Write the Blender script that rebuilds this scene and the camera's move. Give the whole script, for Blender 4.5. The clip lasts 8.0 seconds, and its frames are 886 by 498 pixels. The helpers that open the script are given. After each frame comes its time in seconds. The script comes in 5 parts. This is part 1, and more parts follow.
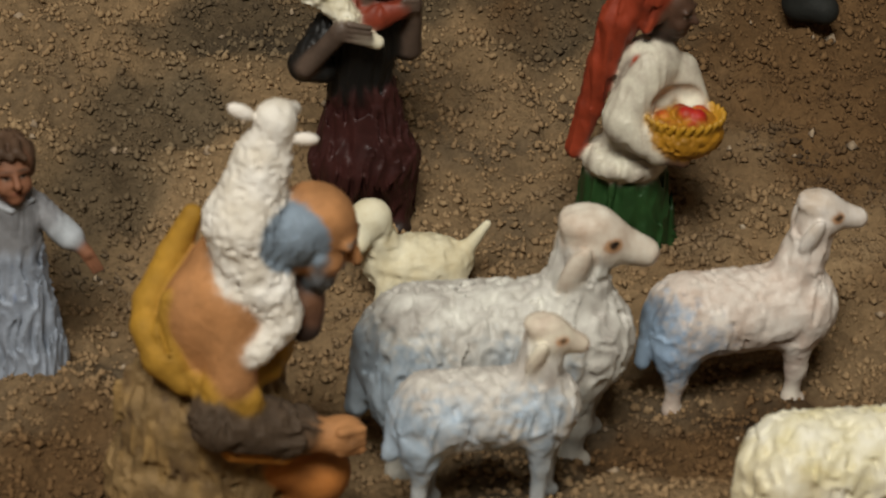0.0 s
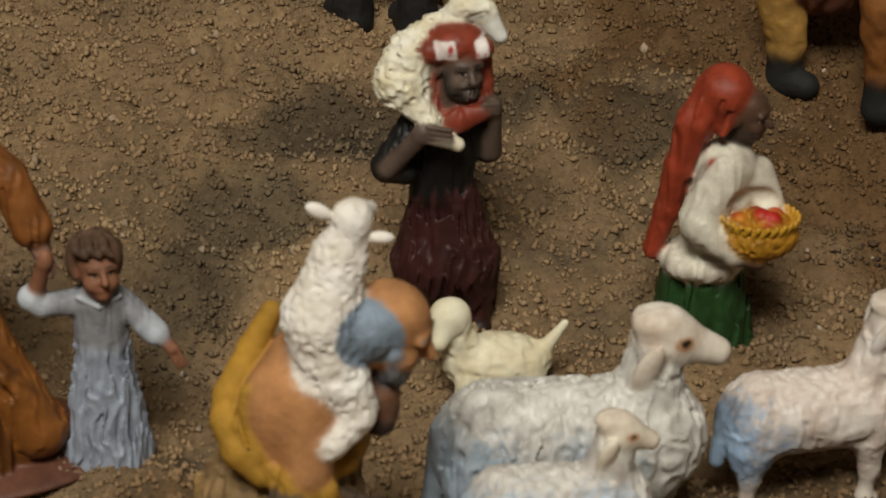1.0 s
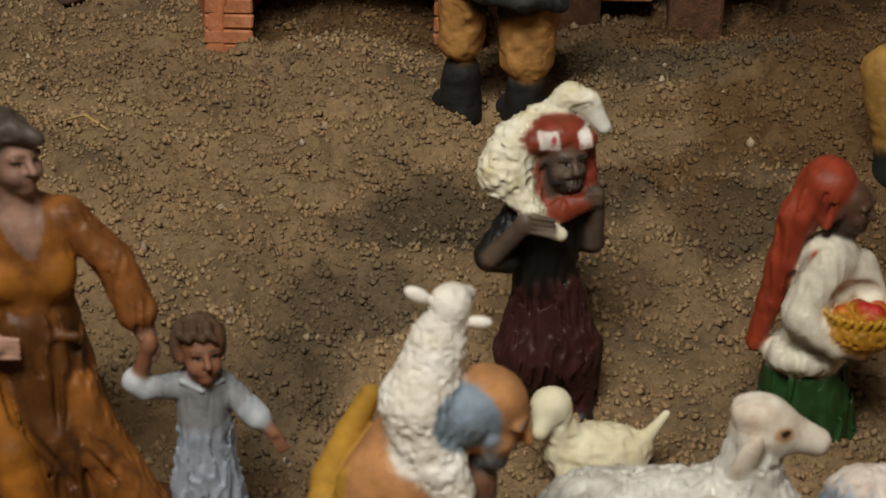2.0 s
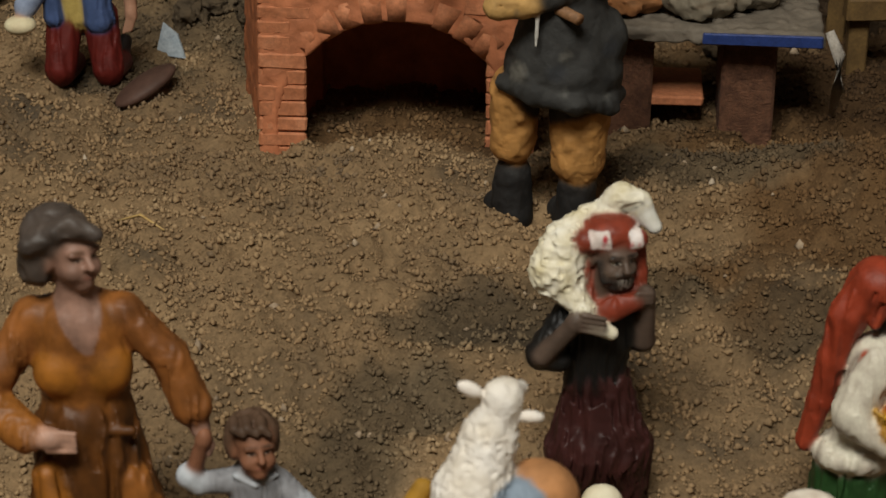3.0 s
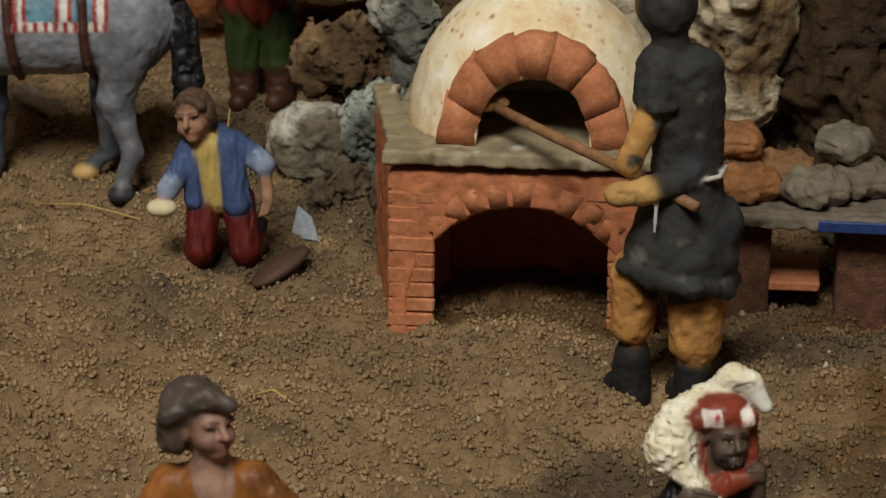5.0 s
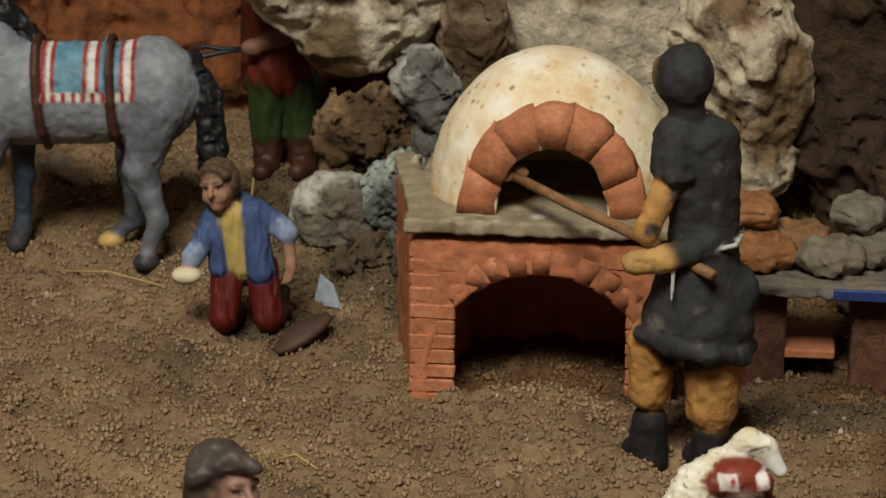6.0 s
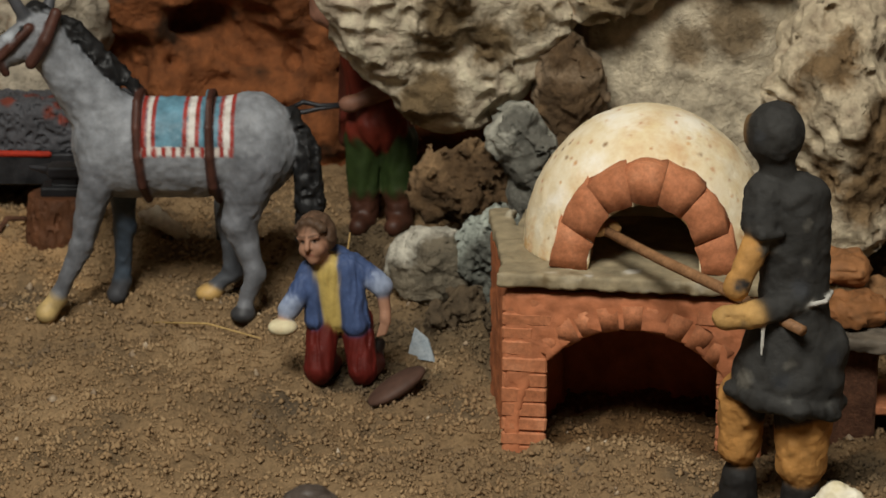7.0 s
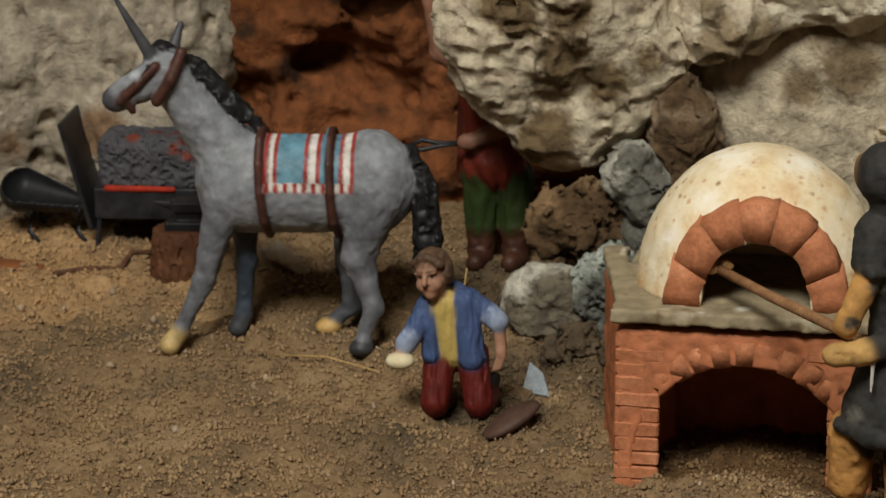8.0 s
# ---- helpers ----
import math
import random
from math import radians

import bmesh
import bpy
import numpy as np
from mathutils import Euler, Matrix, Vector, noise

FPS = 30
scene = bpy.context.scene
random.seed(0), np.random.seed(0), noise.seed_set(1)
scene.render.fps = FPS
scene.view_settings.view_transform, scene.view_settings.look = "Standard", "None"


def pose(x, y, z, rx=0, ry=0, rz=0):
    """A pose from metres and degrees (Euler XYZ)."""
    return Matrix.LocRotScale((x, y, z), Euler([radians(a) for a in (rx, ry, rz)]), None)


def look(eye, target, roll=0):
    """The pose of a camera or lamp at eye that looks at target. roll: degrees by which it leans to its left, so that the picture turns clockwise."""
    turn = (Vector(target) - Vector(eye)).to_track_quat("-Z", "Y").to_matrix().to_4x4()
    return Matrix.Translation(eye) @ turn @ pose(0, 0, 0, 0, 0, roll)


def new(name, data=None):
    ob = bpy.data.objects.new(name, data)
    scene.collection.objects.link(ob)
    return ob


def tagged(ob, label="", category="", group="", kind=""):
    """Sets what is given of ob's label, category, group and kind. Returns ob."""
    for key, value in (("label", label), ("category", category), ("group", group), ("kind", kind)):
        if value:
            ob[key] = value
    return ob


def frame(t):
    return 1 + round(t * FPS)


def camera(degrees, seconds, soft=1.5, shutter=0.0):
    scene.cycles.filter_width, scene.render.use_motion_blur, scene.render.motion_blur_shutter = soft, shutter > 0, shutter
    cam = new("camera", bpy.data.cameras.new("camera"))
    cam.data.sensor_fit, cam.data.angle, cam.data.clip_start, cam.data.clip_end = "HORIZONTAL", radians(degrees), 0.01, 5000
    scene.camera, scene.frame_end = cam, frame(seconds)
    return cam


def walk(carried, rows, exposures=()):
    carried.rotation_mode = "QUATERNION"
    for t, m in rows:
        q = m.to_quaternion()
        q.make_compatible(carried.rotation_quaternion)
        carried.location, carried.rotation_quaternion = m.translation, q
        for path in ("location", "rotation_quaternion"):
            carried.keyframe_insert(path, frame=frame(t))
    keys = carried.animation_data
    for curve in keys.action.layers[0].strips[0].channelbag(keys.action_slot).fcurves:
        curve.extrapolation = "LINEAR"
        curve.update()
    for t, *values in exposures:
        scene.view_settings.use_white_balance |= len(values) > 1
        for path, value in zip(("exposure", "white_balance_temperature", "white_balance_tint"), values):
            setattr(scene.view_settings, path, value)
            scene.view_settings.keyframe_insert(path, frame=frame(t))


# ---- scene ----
# ---------------------------------------------------------------- camera
cam = camera(20.0, 8.0)
# seconds, eye x y z, yaw to the left, pitch up, lean to the left
ROWS = [
    (0.0, 0.0346, 0.0478, 0.3574, -11.607, -31.732, 2.998),
    (0.5, 0.0386, 0.0443, 0.3574, -10.059, -30.521, 2.463),
    (1.0, 0.0390, 0.0364, 0.3621, -8.685, -29.428, 1.849),
    (1.5, 0.0400, 0.0341, 0.3615, -7.446, -28.349, 1.457),
    (2.0, 0.0424, 0.0315, 0.3603, -5.541, -27.106, 0.982),
    (2.2, 0.0426, 0.0312, 0.3602, -4.962, -26.567, 0.843),
    (3.3, 0.0405, 0.0215, 0.3604, -4.243, -23.873, 0.633),
    (3.5, 0.0414, 0.0189, 0.3610, -4.149, -23.360, 0.588),
    (4.0, 0.0418, 0.0106, 0.3646, -2.857, -22.168, 0.468),
    (4.5, 0.0423, 0.0054, 0.3675, -1.660, -21.233, 0.225),
    (6.0, 0.0414, -0.0140, 0.3734, -0.544, -18.817, 0.047),
    (6.5, 0.0420, -0.0170, 0.3746, -0.000, -18.000, 0.000),
    (7.0, 0.0435, -0.0237, 0.3744, 1.838, -17.438, -0.194),
    (7.5, 0.0442, -0.0284, 0.3748, 3.429, -17.012, -0.397),
    (8.0, 0.0455, -0.0390, 0.3793, 4.673, -16.607, -0.631),
]


def eye_pose(x, y, z, yaw, pitch, lean):
    return pose(x, y, z, 0, 0, yaw) @ pose(0, 0, 0, 90 + pitch) @ pose(0, 0, 0, 0, 0, lean)


cam.data.dof.use_dof = True
cam.data.dof.focus_distance, cam.data.dof.aperture_fstop = 0.77, 46.0
walk(cam, [(t, eye_pose(*r)) for t, *r in ROWS], [(0.0, 0.0), (4.5, 0.0), (6.0, 0.15), (8.0, 0.2)])

# ---------------------------------------------------------------- light
world = bpy.data.worlds.new("room_air")
scene.world = world
world.use_nodes = True
world.node_tree.nodes["Background"].inputs["Color"].default_value = (1.0, 0.93, 0.84, 1)
world.node_tree.nodes["Background"].inputs["Strength"].default_value = 0.05


def unseen_area_lamp(name, eye, target, size_x, size_y, watts, colour):
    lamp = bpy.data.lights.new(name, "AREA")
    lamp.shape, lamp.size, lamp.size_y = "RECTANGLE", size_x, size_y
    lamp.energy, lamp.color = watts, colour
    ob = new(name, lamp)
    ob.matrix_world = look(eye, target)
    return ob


# unseen area lamp added overhead as the main light, without a fixture
unseen_area_lamp("added_key_light", (-0.22, -0.35, 1.45), (0.05, 0.72, 0.05), 0.6, 0.45, 28.8, (0.98, 0.955, 0.865))


# ---------------------------------------------------------------- materials
def mat(name):
    m = bpy.data.materials.new(name)
    m.use_nodes = True
    nt = m.node_tree
    return m, nt, nt.nodes["Principled BSDF"]


def link(nt, a, ao, b, bi):
    nt.links.new(a.outputs[ao], b.inputs[bi])


def noise_node(nt, scale, detail=4.0, rough=0.6, coords="Object"):
    tc = nt.nodes.new("ShaderNodeTexCoord")
    n = nt.nodes.new("ShaderNodeTexNoise")
    n.inputs["Scale"].default_value, n.inputs["Detail"].default_value, n.inputs["Roughness"].default_value = scale, detail, rough
    link(nt, tc, coords, n, "Vector")
    return n


def ramp_node(nt, src, out, stops):
    r = nt.nodes.new("ShaderNodeValToRGB")
    el = r.color_ramp.elements
    while len(el) < len(stops):
        el.new(0.5)
    for e, (p, c) in zip(el, stops):
        e.position, e.color = p, (*c, 1)
    link(nt, src, out, r, "Fac")
    return r


def add_bump(nt, bsdf, src, out, strength, distance):
    b = nt.nodes.new("ShaderNodeBump")
    b.inputs["Strength"].default_value, b.inputs["Distance"].default_value = strength, distance
    link(nt, src, out, b, "Height")
    link(nt, b, "Normal", bsdf, "Normal")


def surface(name, stops, scale, fine, rough=0.8, bump=0.4, dist=0.0005, metal=0.0, spec=0.4):
    """Blotched colour at one scale, broken by a fine grain, with fine relief."""
    m, nt, b = mat(name)
    big, small = noise_node(nt, scale, 5), noise_node(nt, fine, 6, 0.7)
    r = ramp_node(nt, big, "Fac", stops)
    mix = nt.nodes.new("ShaderNodeMix")
    mix.data_type, mix.blend_type = "RGBA", "OVERLAY"
    mix.inputs[0].default_value = 0.55
    nt.links.new(r.outputs["Color"], mix.inputs[6])
    g = ramp_node(nt, small, "Fac", [(0.3, (0.25, 0.25, 0.25)), (0.7, (0.75, 0.75, 0.75))])
    nt.links.new(g.outputs["Color"], mix.inputs[7])
    nt.links.new(mix.outputs[2], b.inputs["Base Color"])
    b.inputs["Roughness"].default_value, b.inputs["Metallic"].default_value = rough, metal
    b.inputs["Specular IOR Level"].default_value = spec
    add_bump(nt, b, small, "Fac", bump, dist)
    return m


def painted(name, rough, fine=900.0, bump=0.35, wear=0.25, spec=0.35, depth=0.0003):
    """Hand paint on cast resin: the colour of each zone, thinned and streaked, with brush relief."""
    m, nt, b = mat(name)
    at = nt.nodes.new("ShaderNodeAttribute")
    at.attribute_name = "paint"
    big, small = noise_node(nt, 140.0, 5), noise_node(nt, fine, 5, 0.7)
    g = ramp_node(nt, big, "Fac", [(0.25, (0.5 - wear, 0.5 - wear, 0.5 - wear)), (0.75, (0.5 + wear, 0.5 + wear, 0.5 + wear))])
    mix = nt.nodes.new("ShaderNodeMix")
    mix.data_type, mix.blend_type = "RGBA", "OVERLAY"
    mix.inputs[0].default_value = 0.7
    nt.links.new(at.outputs["Color"], mix.inputs[6])
    nt.links.new(g.outputs["Color"], mix.inputs[7])
    nt.links.new(mix.outputs[2], b.inputs["Base Color"])
    rr = nt.nodes.new("ShaderNodeMapRange")
    rr.inputs["To Min"].default_value, rr.inputs["To Max"].default_value = rough - 0.12, rough + 0.12
    link(nt, small, "Fac", rr, "Value")
    link(nt, rr, "Result", b, "Roughness")
    b.inputs["Specular IOR Level"].default_value = spec
    add_bump(nt, b, small, "Fac", bump, depth)
    return m


RESIN = painted("painted_resin", 0.62, spec=0.25)
RESIN_MATT = painted("matt_painted_clay", 0.75, 600.0, 0.7, depth=0.0005)
RESIN_GLOSS = painted("glossy_painted_resin", 0.5, 1000.0, 0.4, 0.32, 0.3)
RESIN_SHEEN = painted("varnished_painted_resin", 0.54, 700.0, 0.25, 0.36, 0.35)
STONE = painted("painted_plaster_rock", 0.8, 240.0, 1.0, 0.36, 0.3, 0.0026)
SOIL = surface("dry_soil", [(0.30, (0.10, 0.074, 0.048)), (0.44, (0.220, 0.146, 0.078)), (0.60, (0.288, 0.190, 0.100)), (0.78, (0.37, 0.260, 0.148))], 18.0, 500.0, 0.95, 1.0, 0.0015, spec=0.15)


GRAIN = surface("sand_grains", [(0.25, (0.12, 0.088, 0.058)), (0.5, (0.275, 0.178, 0.092)), (0.75, (0.38, 0.268, 0.150))], 30.0, 1200.0, 0.9, 0.3, spec=0.2)


def stain(material):
    """The material's own colour times the tint of the soil's stains and painted shade."""
    nt = material.node_tree
    b = nt.nodes["Principled BSDF"]
    src = b.inputs["Base Color"].links[0].from_socket
    at = nt.nodes.new("ShaderNodeAttribute")
    at.attribute_name = "paint"
    mul = nt.nodes.new("ShaderNodeMix")
    mul.data_type, mul.blend_type = "RGBA", "MULTIPLY"
    mul.inputs[0].default_value = 1.0
    nt.links.new(src, mul.inputs[6])
    nt.links.new(at.outputs["Color"], mul.inputs[7])
    nt.links.new(mul.outputs[2], b.inputs["Base Color"])


stain(SOIL)
stain(GRAIN)
PEBBLE = surface("pale_pebbles", [(0.3, (0.20, 0.14, 0.09)), (0.55, (0.36, 0.27, 0.18)), (0.75, (0.52, 0.44, 0.34))], 90.0, 800.0, 0.85, 0.4)
TERRACOTTA = surface("terracotta_paint", [(0.3, (0.36, 0.125, 0.052)), (0.55, (0.46, 0.172, 0.078)), (0.8, (0.54, 0.235, 0.12))], 90.0, 600.0, 0.8, 0.5)
PLASTER_WALL = surface("room_plaster", [(0.3, (0.50, 0.44, 0.37)), (0.7, (0.58, 0.52, 0.45))], 2.0, 60.0, 0.9, 0.2)
BOARD = surface("dark_board", [(0.3, (0.10, 0.06, 0.035)), (0.7, (0.16, 0.10, 0.06))], 5.0, 80.0, 0.6, 0.2)
WOOD = surface("old_wood", [(0.3, (0.16, 0.075, 0.03)), (0.7, (0.34, 0.18, 0.085))], 200.0, 900.0, 0.65, 0.5)
OCHRE_WOOD = surface("ochre_wood", [(0.3, (0.085, 0.048, 0.016)), (0.7, (0.15, 0.088, 0.028))], 120.0, 900.0, 0.65, 0.4)
BARK = surface("bark", [(0.3, (0.075, 0.03, 0.015)), (0.7, (0.19, 0.085, 0.045))], 260.0, 900.0, 0.85, 1.0, 0.0012)
IRON = surface("blackened_iron", [(0.3, (0.012, 0.013, 0.015)), (0.7, (0.045, 0.045, 0.05))], 120.0, 700.0, 0.45, 0.3, metal=0.4)
STRAW = surface("straw", [(0.3, (0.38, 0.24, 0.08)), (0.7, (0.52, 0.36, 0.15))], 300.0, 900.0, 0.7, 0.3)
FLAKE = surface("paint_flake", [(0.3, (0.24, 0.29, 0.33)), (0.7, (0.38, 0.42, 0.45))], 300.0, 900.0, 0.7, 0.3)
BLUE_PAINT = surface("blue_enamel", [(0.3, (0.015, 0.03, 0.11)), (0.7, (0.03, 0.055, 0.2))], 160.0, 700.0, 0.35, 0.3)
CLOTH = surface("grey_cloth", [(0.3, (0.25, 0.22, 0.18)), (0.7, (0.45, 0.41, 0.36))], 200.0, 1200.0, 0.95, 0.6)


def rgb(text):
    """Linear colour from a hexadecimal paint tone."""
    v = [int(text[i:i + 2], 16) / 255 for i in (0, 2, 4)]
    return tuple(c / 12.92 if c <= 0.04045 else ((c + 0.055) / 1.055) ** 2.4 for c in v)


# ---------------------------------------------------------------- modelling tools
LATTICE = np.random.RandomState(7).rand(32, 32, 32).astype(np.float32)


def value_noise(p):
    """Smooth noise from 0 to 1 at an array of points."""
    f = np.floor(p).astype(np.int64)
    u = (p - f).astype(np.float32)
    u = u * u * (3 - 2 * u)
    f &= 31
    g = (f + 1) & 31
    x0, y0, z0, x1, y1, z1 = f[..., 0], f[..., 1], f[..., 2], g[..., 0], g[..., 1], g[..., 2]
    ux, uy, uz = u[..., 0], u[..., 1], u[..., 2]
    a = LATTICE[x0, y0, z0] * (1 - ux) + LATTICE[x1, y0, z0] * ux
    b = LATTICE[x0, y1, z0] * (1 - ux) + LATTICE[x1, y1, z0] * ux
    c = LATTICE[x0, y0, z1] * (1 - ux) + LATTICE[x1, y0, z1] * ux
    d = LATTICE[x0, y1, z1] * (1 - ux) + LATTICE[x1, y1, z1] * ux
    return (a * (1 - uy) + b * uy) * (1 - uz) + (c * (1 - uy) + d * uy) * uz


def fractal(p, octaves=3):
    total, size = 0, 1.0
    for i in range(octaves):
        total = total + size * (value_noise(p * 2 ** i + 5.3 * i) - 0.5)
        size *= 0.5
    return total


def mesh_object(name, verts, faces, material, parent=None, label="", smooth=True, colours=None):
    """faces: an array of equal-sided polygons."""
    me = bpy.data.meshes.new(name)
    verts, faces = np.asarray(verts, np.float32), np.asarray(faces, np.int32)
    n, k = faces.shape
    me.vertices.add(len(verts))
    me.vertices.foreach_set("co", verts.ravel())
    me.loops.add(n * k)
    me.loops.foreach_set("vertex_index", faces.ravel())
    me.polygons.add(n)
    me.polygons.foreach_set("loop_start", np.arange(0, n * k, k, dtype=np.int32))
    me.polygons.foreach_set("loop_total", np.full(n, k, np.int32))
    me.polygons.foreach_set("use_smooth", np.full(n, smooth))
    me.update(calc_edges=True)
    me.validate()
    me.materials.append(material)
    if colours is not None:
        at = me.color_attributes.new("paint", "FLOAT_COLOR", "POINT")
        at.data.foreach_set("color", np.concatenate([colours, np.ones((len(colours), 1))], 1).astype(np.float32).ravel())
    ob = new(name, me)
    if parent is not None:
        ob.parent = parent
    if label:
        ob["label"] = label
    return ob


def part(name, bm, material, parent=None, label="", smooth=False):
    """Links a bmesh as one mesh object."""
    me = bpy.data.meshes.new(name)
    bmesh.ops.recalc_face_normals(bm, faces=bm.faces)
    bm.to_mesh(me)
    bm.free()
    me.materials.append(material)
    for p in me.polygons:
        p.use_smooth = smooth
    ob = new(name, me)
    if parent is not None:
        ob.parent = parent
    if label:
        ob["label"] = label
    return ob


def surface_nets(v, origin, h):
    neg = v < 0
    n = np.array(v.shape)
    corner = [(i, j, k) for i in (0, 1) for j in (0, 1) for k in (0, 1)]
    cut = lambda a, o: a[o[0]:n[0] - 1 + o[0], o[1]:n[1] - 1 + o[1], o[2]:n[2] - 1 + o[2]]
    count = sum(cut(neg, o).astype(np.int8) for o in corner)
    cells = np.argwhere((count > 0) & (count < 8))
    index = np.full(n - 1, -1, np.int64)
    index[tuple(cells.T)] = np.arange(len(cells))
    acc, num = np.zeros((len(cells), 3)), np.zeros((len(cells), 1))
    for a in corner:
        for ax in range(3):
            if a[ax]:
                continue
            b = list(a)
            b[ax] = 1
            va, vb = v[tuple((cells + a).T)], v[tuple((cells + b).T)]
            hit = (va < 0) != (vb < 0)
            t = np.where(hit, va / np.where(hit, va - vb, 1), 0)
            p = np.tile(np.array(a, float), (len(cells), 1))
            p[:, ax] += t
            acc += p * hit[:, None]
            num += hit[:, None]
    verts = (cells + acc / num) * h + origin
    faces = []
    for ax in range(3):
        u, w = (ax + 1) % 3, (ax + 2) % 3
        lo, hi = [slice(None)] * 3, [slice(None)] * 3
        lo[ax], hi[ax] = slice(0, -1), slice(1, None)
        e = np.argwhere(neg[tuple(lo)] != neg[tuple(hi)])
        e = e[(e[:, u] > 0) & (e[:, w] > 0) & (e[:, u] < n[u] - 1) & (e[:, w] < n[w] - 1)]
        du, dw = np.eye(3, dtype=int)[u], np.eye(3, dtype=int)[w]
        quad = np.stack([index[tuple((e - d).T)] for d in (du + dw, dw, 0 * du, du)], 1)
        flip = ~neg[tuple(e.T)]
        quad[flip] = quad[flip][:, ::-1]
        faces.append(quad)
    return verts, np.concatenate(faces)


class Sculpt:
    """One solid modelled from soft-joined balls and limbs, in millimetres; z counts from the world's zero."""

    def __init__(self, x, y, z, blend=1.5):
        self.place, self.blend, self.items, self.strokes = (x, y, z), blend, [], []

    def spot(self, c):
        return np.array([c[0], c[1], c[2] - self.place[2] * 1000.0])

    def add(self, kind, colour, data, reach, blend, carve, tex):
        self.items.append((kind, np.array(rgb(colour)), data, reach, self.blend if blend is None else blend, carve, tex))

    def ball(self, c, r, colour, turn=(0, 0, 0), blend=None, carve=False, tex=None):
        r = np.array((r, r, r) if np.isscalar(r) else r, float)
        m = np.array(Euler([radians(a) for a in turn]).to_matrix())
        c = self.spot(c)
        self.add("ball", colour, (c, r, m), (c - r.max(), c + r.max()), blend, carve, tex)

    def limb(self, a, b, ra, rb, colour, blend=None, carve=False, tex=None, flat=1.0):
        """A tapered limb; flat below 1 makes it thinner from front to back."""
        a, b = self.spot(a), self.spot(b)
        big = max(ra, rb)
        self.add("limb", colour, (a, b, ra, rb, flat), (np.minimum(a, b) - big, np.maximum(a, b) + big), blend, carve, tex)

    def chain(self, points, radii, colour, **k):
        for p, q, r, s in zip(points, points[1:], radii, radii[1:]):
            self.limb(p, q, r, s, colour, **k)

    def box(self, c, half, colour, turn=(0, 0, 0), soft=0.6, blend=None, carve=False, tex=None):
        m = np.array(Euler([radians(a) for a in turn]).to_matrix())
        c, half = self.spot(c), np.array(half, float)
        r = np.abs(m) @ half
        self.add("box", colour, (c, half, m, soft), (c - r, c + r), blend, carve, tex)

    def stroke(self, kind, colour, *args, **k):
        """Paint alone: tints what lies inside the form, without changing the solid."""
        edge = k.pop("edge", 0.5)
        {"ball": self.ball, "limb": self.limb, "box": self.box}[kind](*args, colour, **k)
        self.strokes.append((self.items.pop(), edge))

    @staticmethod
    def distance(item, p):
        kind, _, data, _, _, _, tex = item
        if kind == "ball":
            c, r, m = data
            q = (p - c) @ m
            k0 = np.sqrt(((q / r) ** 2).sum(-1)) + 1e-6
            k1 = np.sqrt(((q / r ** 2) ** 2).sum(-1)) + 1e-6
            d = k0 * (k0 - 1) / k1
        elif kind == "limb":
            a, b, ra, rb, flat = data
            s = np.array([1, 1 / flat, 1])
            pa, ba = (p - a) * s, (b - a) * s
            h = np.clip((pa @ ba) / (ba @ ba + 1e-9), 0, 1)
            d = np.sqrt(((pa - h[..., None] * ba) ** 2).sum(-1)) - (ra + (rb - ra) * h)
        else:
            c, half, m, soft = data
            q = np.abs((p - c) @ m) - half + soft
            d = np.sqrt((np.maximum(q, 0) ** 2).sum(-1)) + np.minimum(q.max(-1), 0) - soft
        if tex:
            style, amp, freq = tex
            near = np.abs(d) < 2.2 * amp + 2.2
            p, e = p[near], 0
            if style == "wool":
                e = amp * (np.abs(value_noise(p * freq) - 0.5) * 4 - 0.8) + amp * 0.5 * (value_noise(p * freq * 2.3 + 9) - 0.5)
            elif style == "fur":
                e = amp * (np.abs(value_noise(p * np.array([freq, freq, freq * 0.38]) + value_noise(p * 0.25)[..., None] * 1.6) - 0.5) * 4 - 0.8)
            elif style == "fold":
                ang = np.arctan2(p[..., 1] - data[0][1], p[..., 0] - data[0][0])
                e = amp * np.sin(ang * freq + 2.2 * value_noise(p * 0.12) * 3)
            elif style == "pleat":
                w = p + 2.0 * (value_noise(p * 0.16)[..., None] - 0.5)
                e = amp * (np.abs(value_noise(w * np.array([freq, freq, freq * 0.12]) * 2) - 0.5) * 4 - 0.8)
            elif style == "crag":
                w = p + 6.0 * fractal(p * freq * 1.7 + 11, 2)[..., None]
                e = amp * 2 * fractal(w * freq, 2) + amp * 0.42 * (np.abs(value_noise(w * freq * 3.1) - 0.5) * 4 - 0.9) + amp * 0.16 * (np.abs(value_noise(w * freq * 7.3 + 4) - 0.5) * 4 - 0.9)
            else:
                e = amp * 2 * fractal(p * freq, 4)
            d[near] += e
        return d

    def build(self, name, voxel, material, label, category, group="", yaw=0.0, parent=None, tall=1.0):
        lo = np.min([i[3][0] for i in self.items if not i[5]], axis=0) - 2.5 * voxel - 1.5
        hi = np.max([i[3][1] for i in self.items if not i[5]], axis=0) + 2.5 * voxel + 1.5
        n = np.ceil((hi - lo) / voxel).astype(int) + 1
        field = np.full(n, 9.0, np.float32)
        ax = [lo[k] + voxel * np.arange(n[k]) for k in range(3)]
        for item in self.items:
            pad = item[4] + 2.5 + 2 * voxel
            i0 = np.clip(((item[3][0] - pad - lo) / voxel).astype(int), 0, n - 1)
            i1 = np.clip(((item[3][1] + pad - lo) / voxel).astype(int) + 2, 1, n)
            sl = tuple(slice(a, b) for a, b in zip(i0, i1))
            if min(b - a for a, b in zip(i0, i1)) < 1:
                continue
            p = np.stack(np.meshgrid(*[ax[k][sl[k]] for k in range(3)], indexing="ij"), -1)
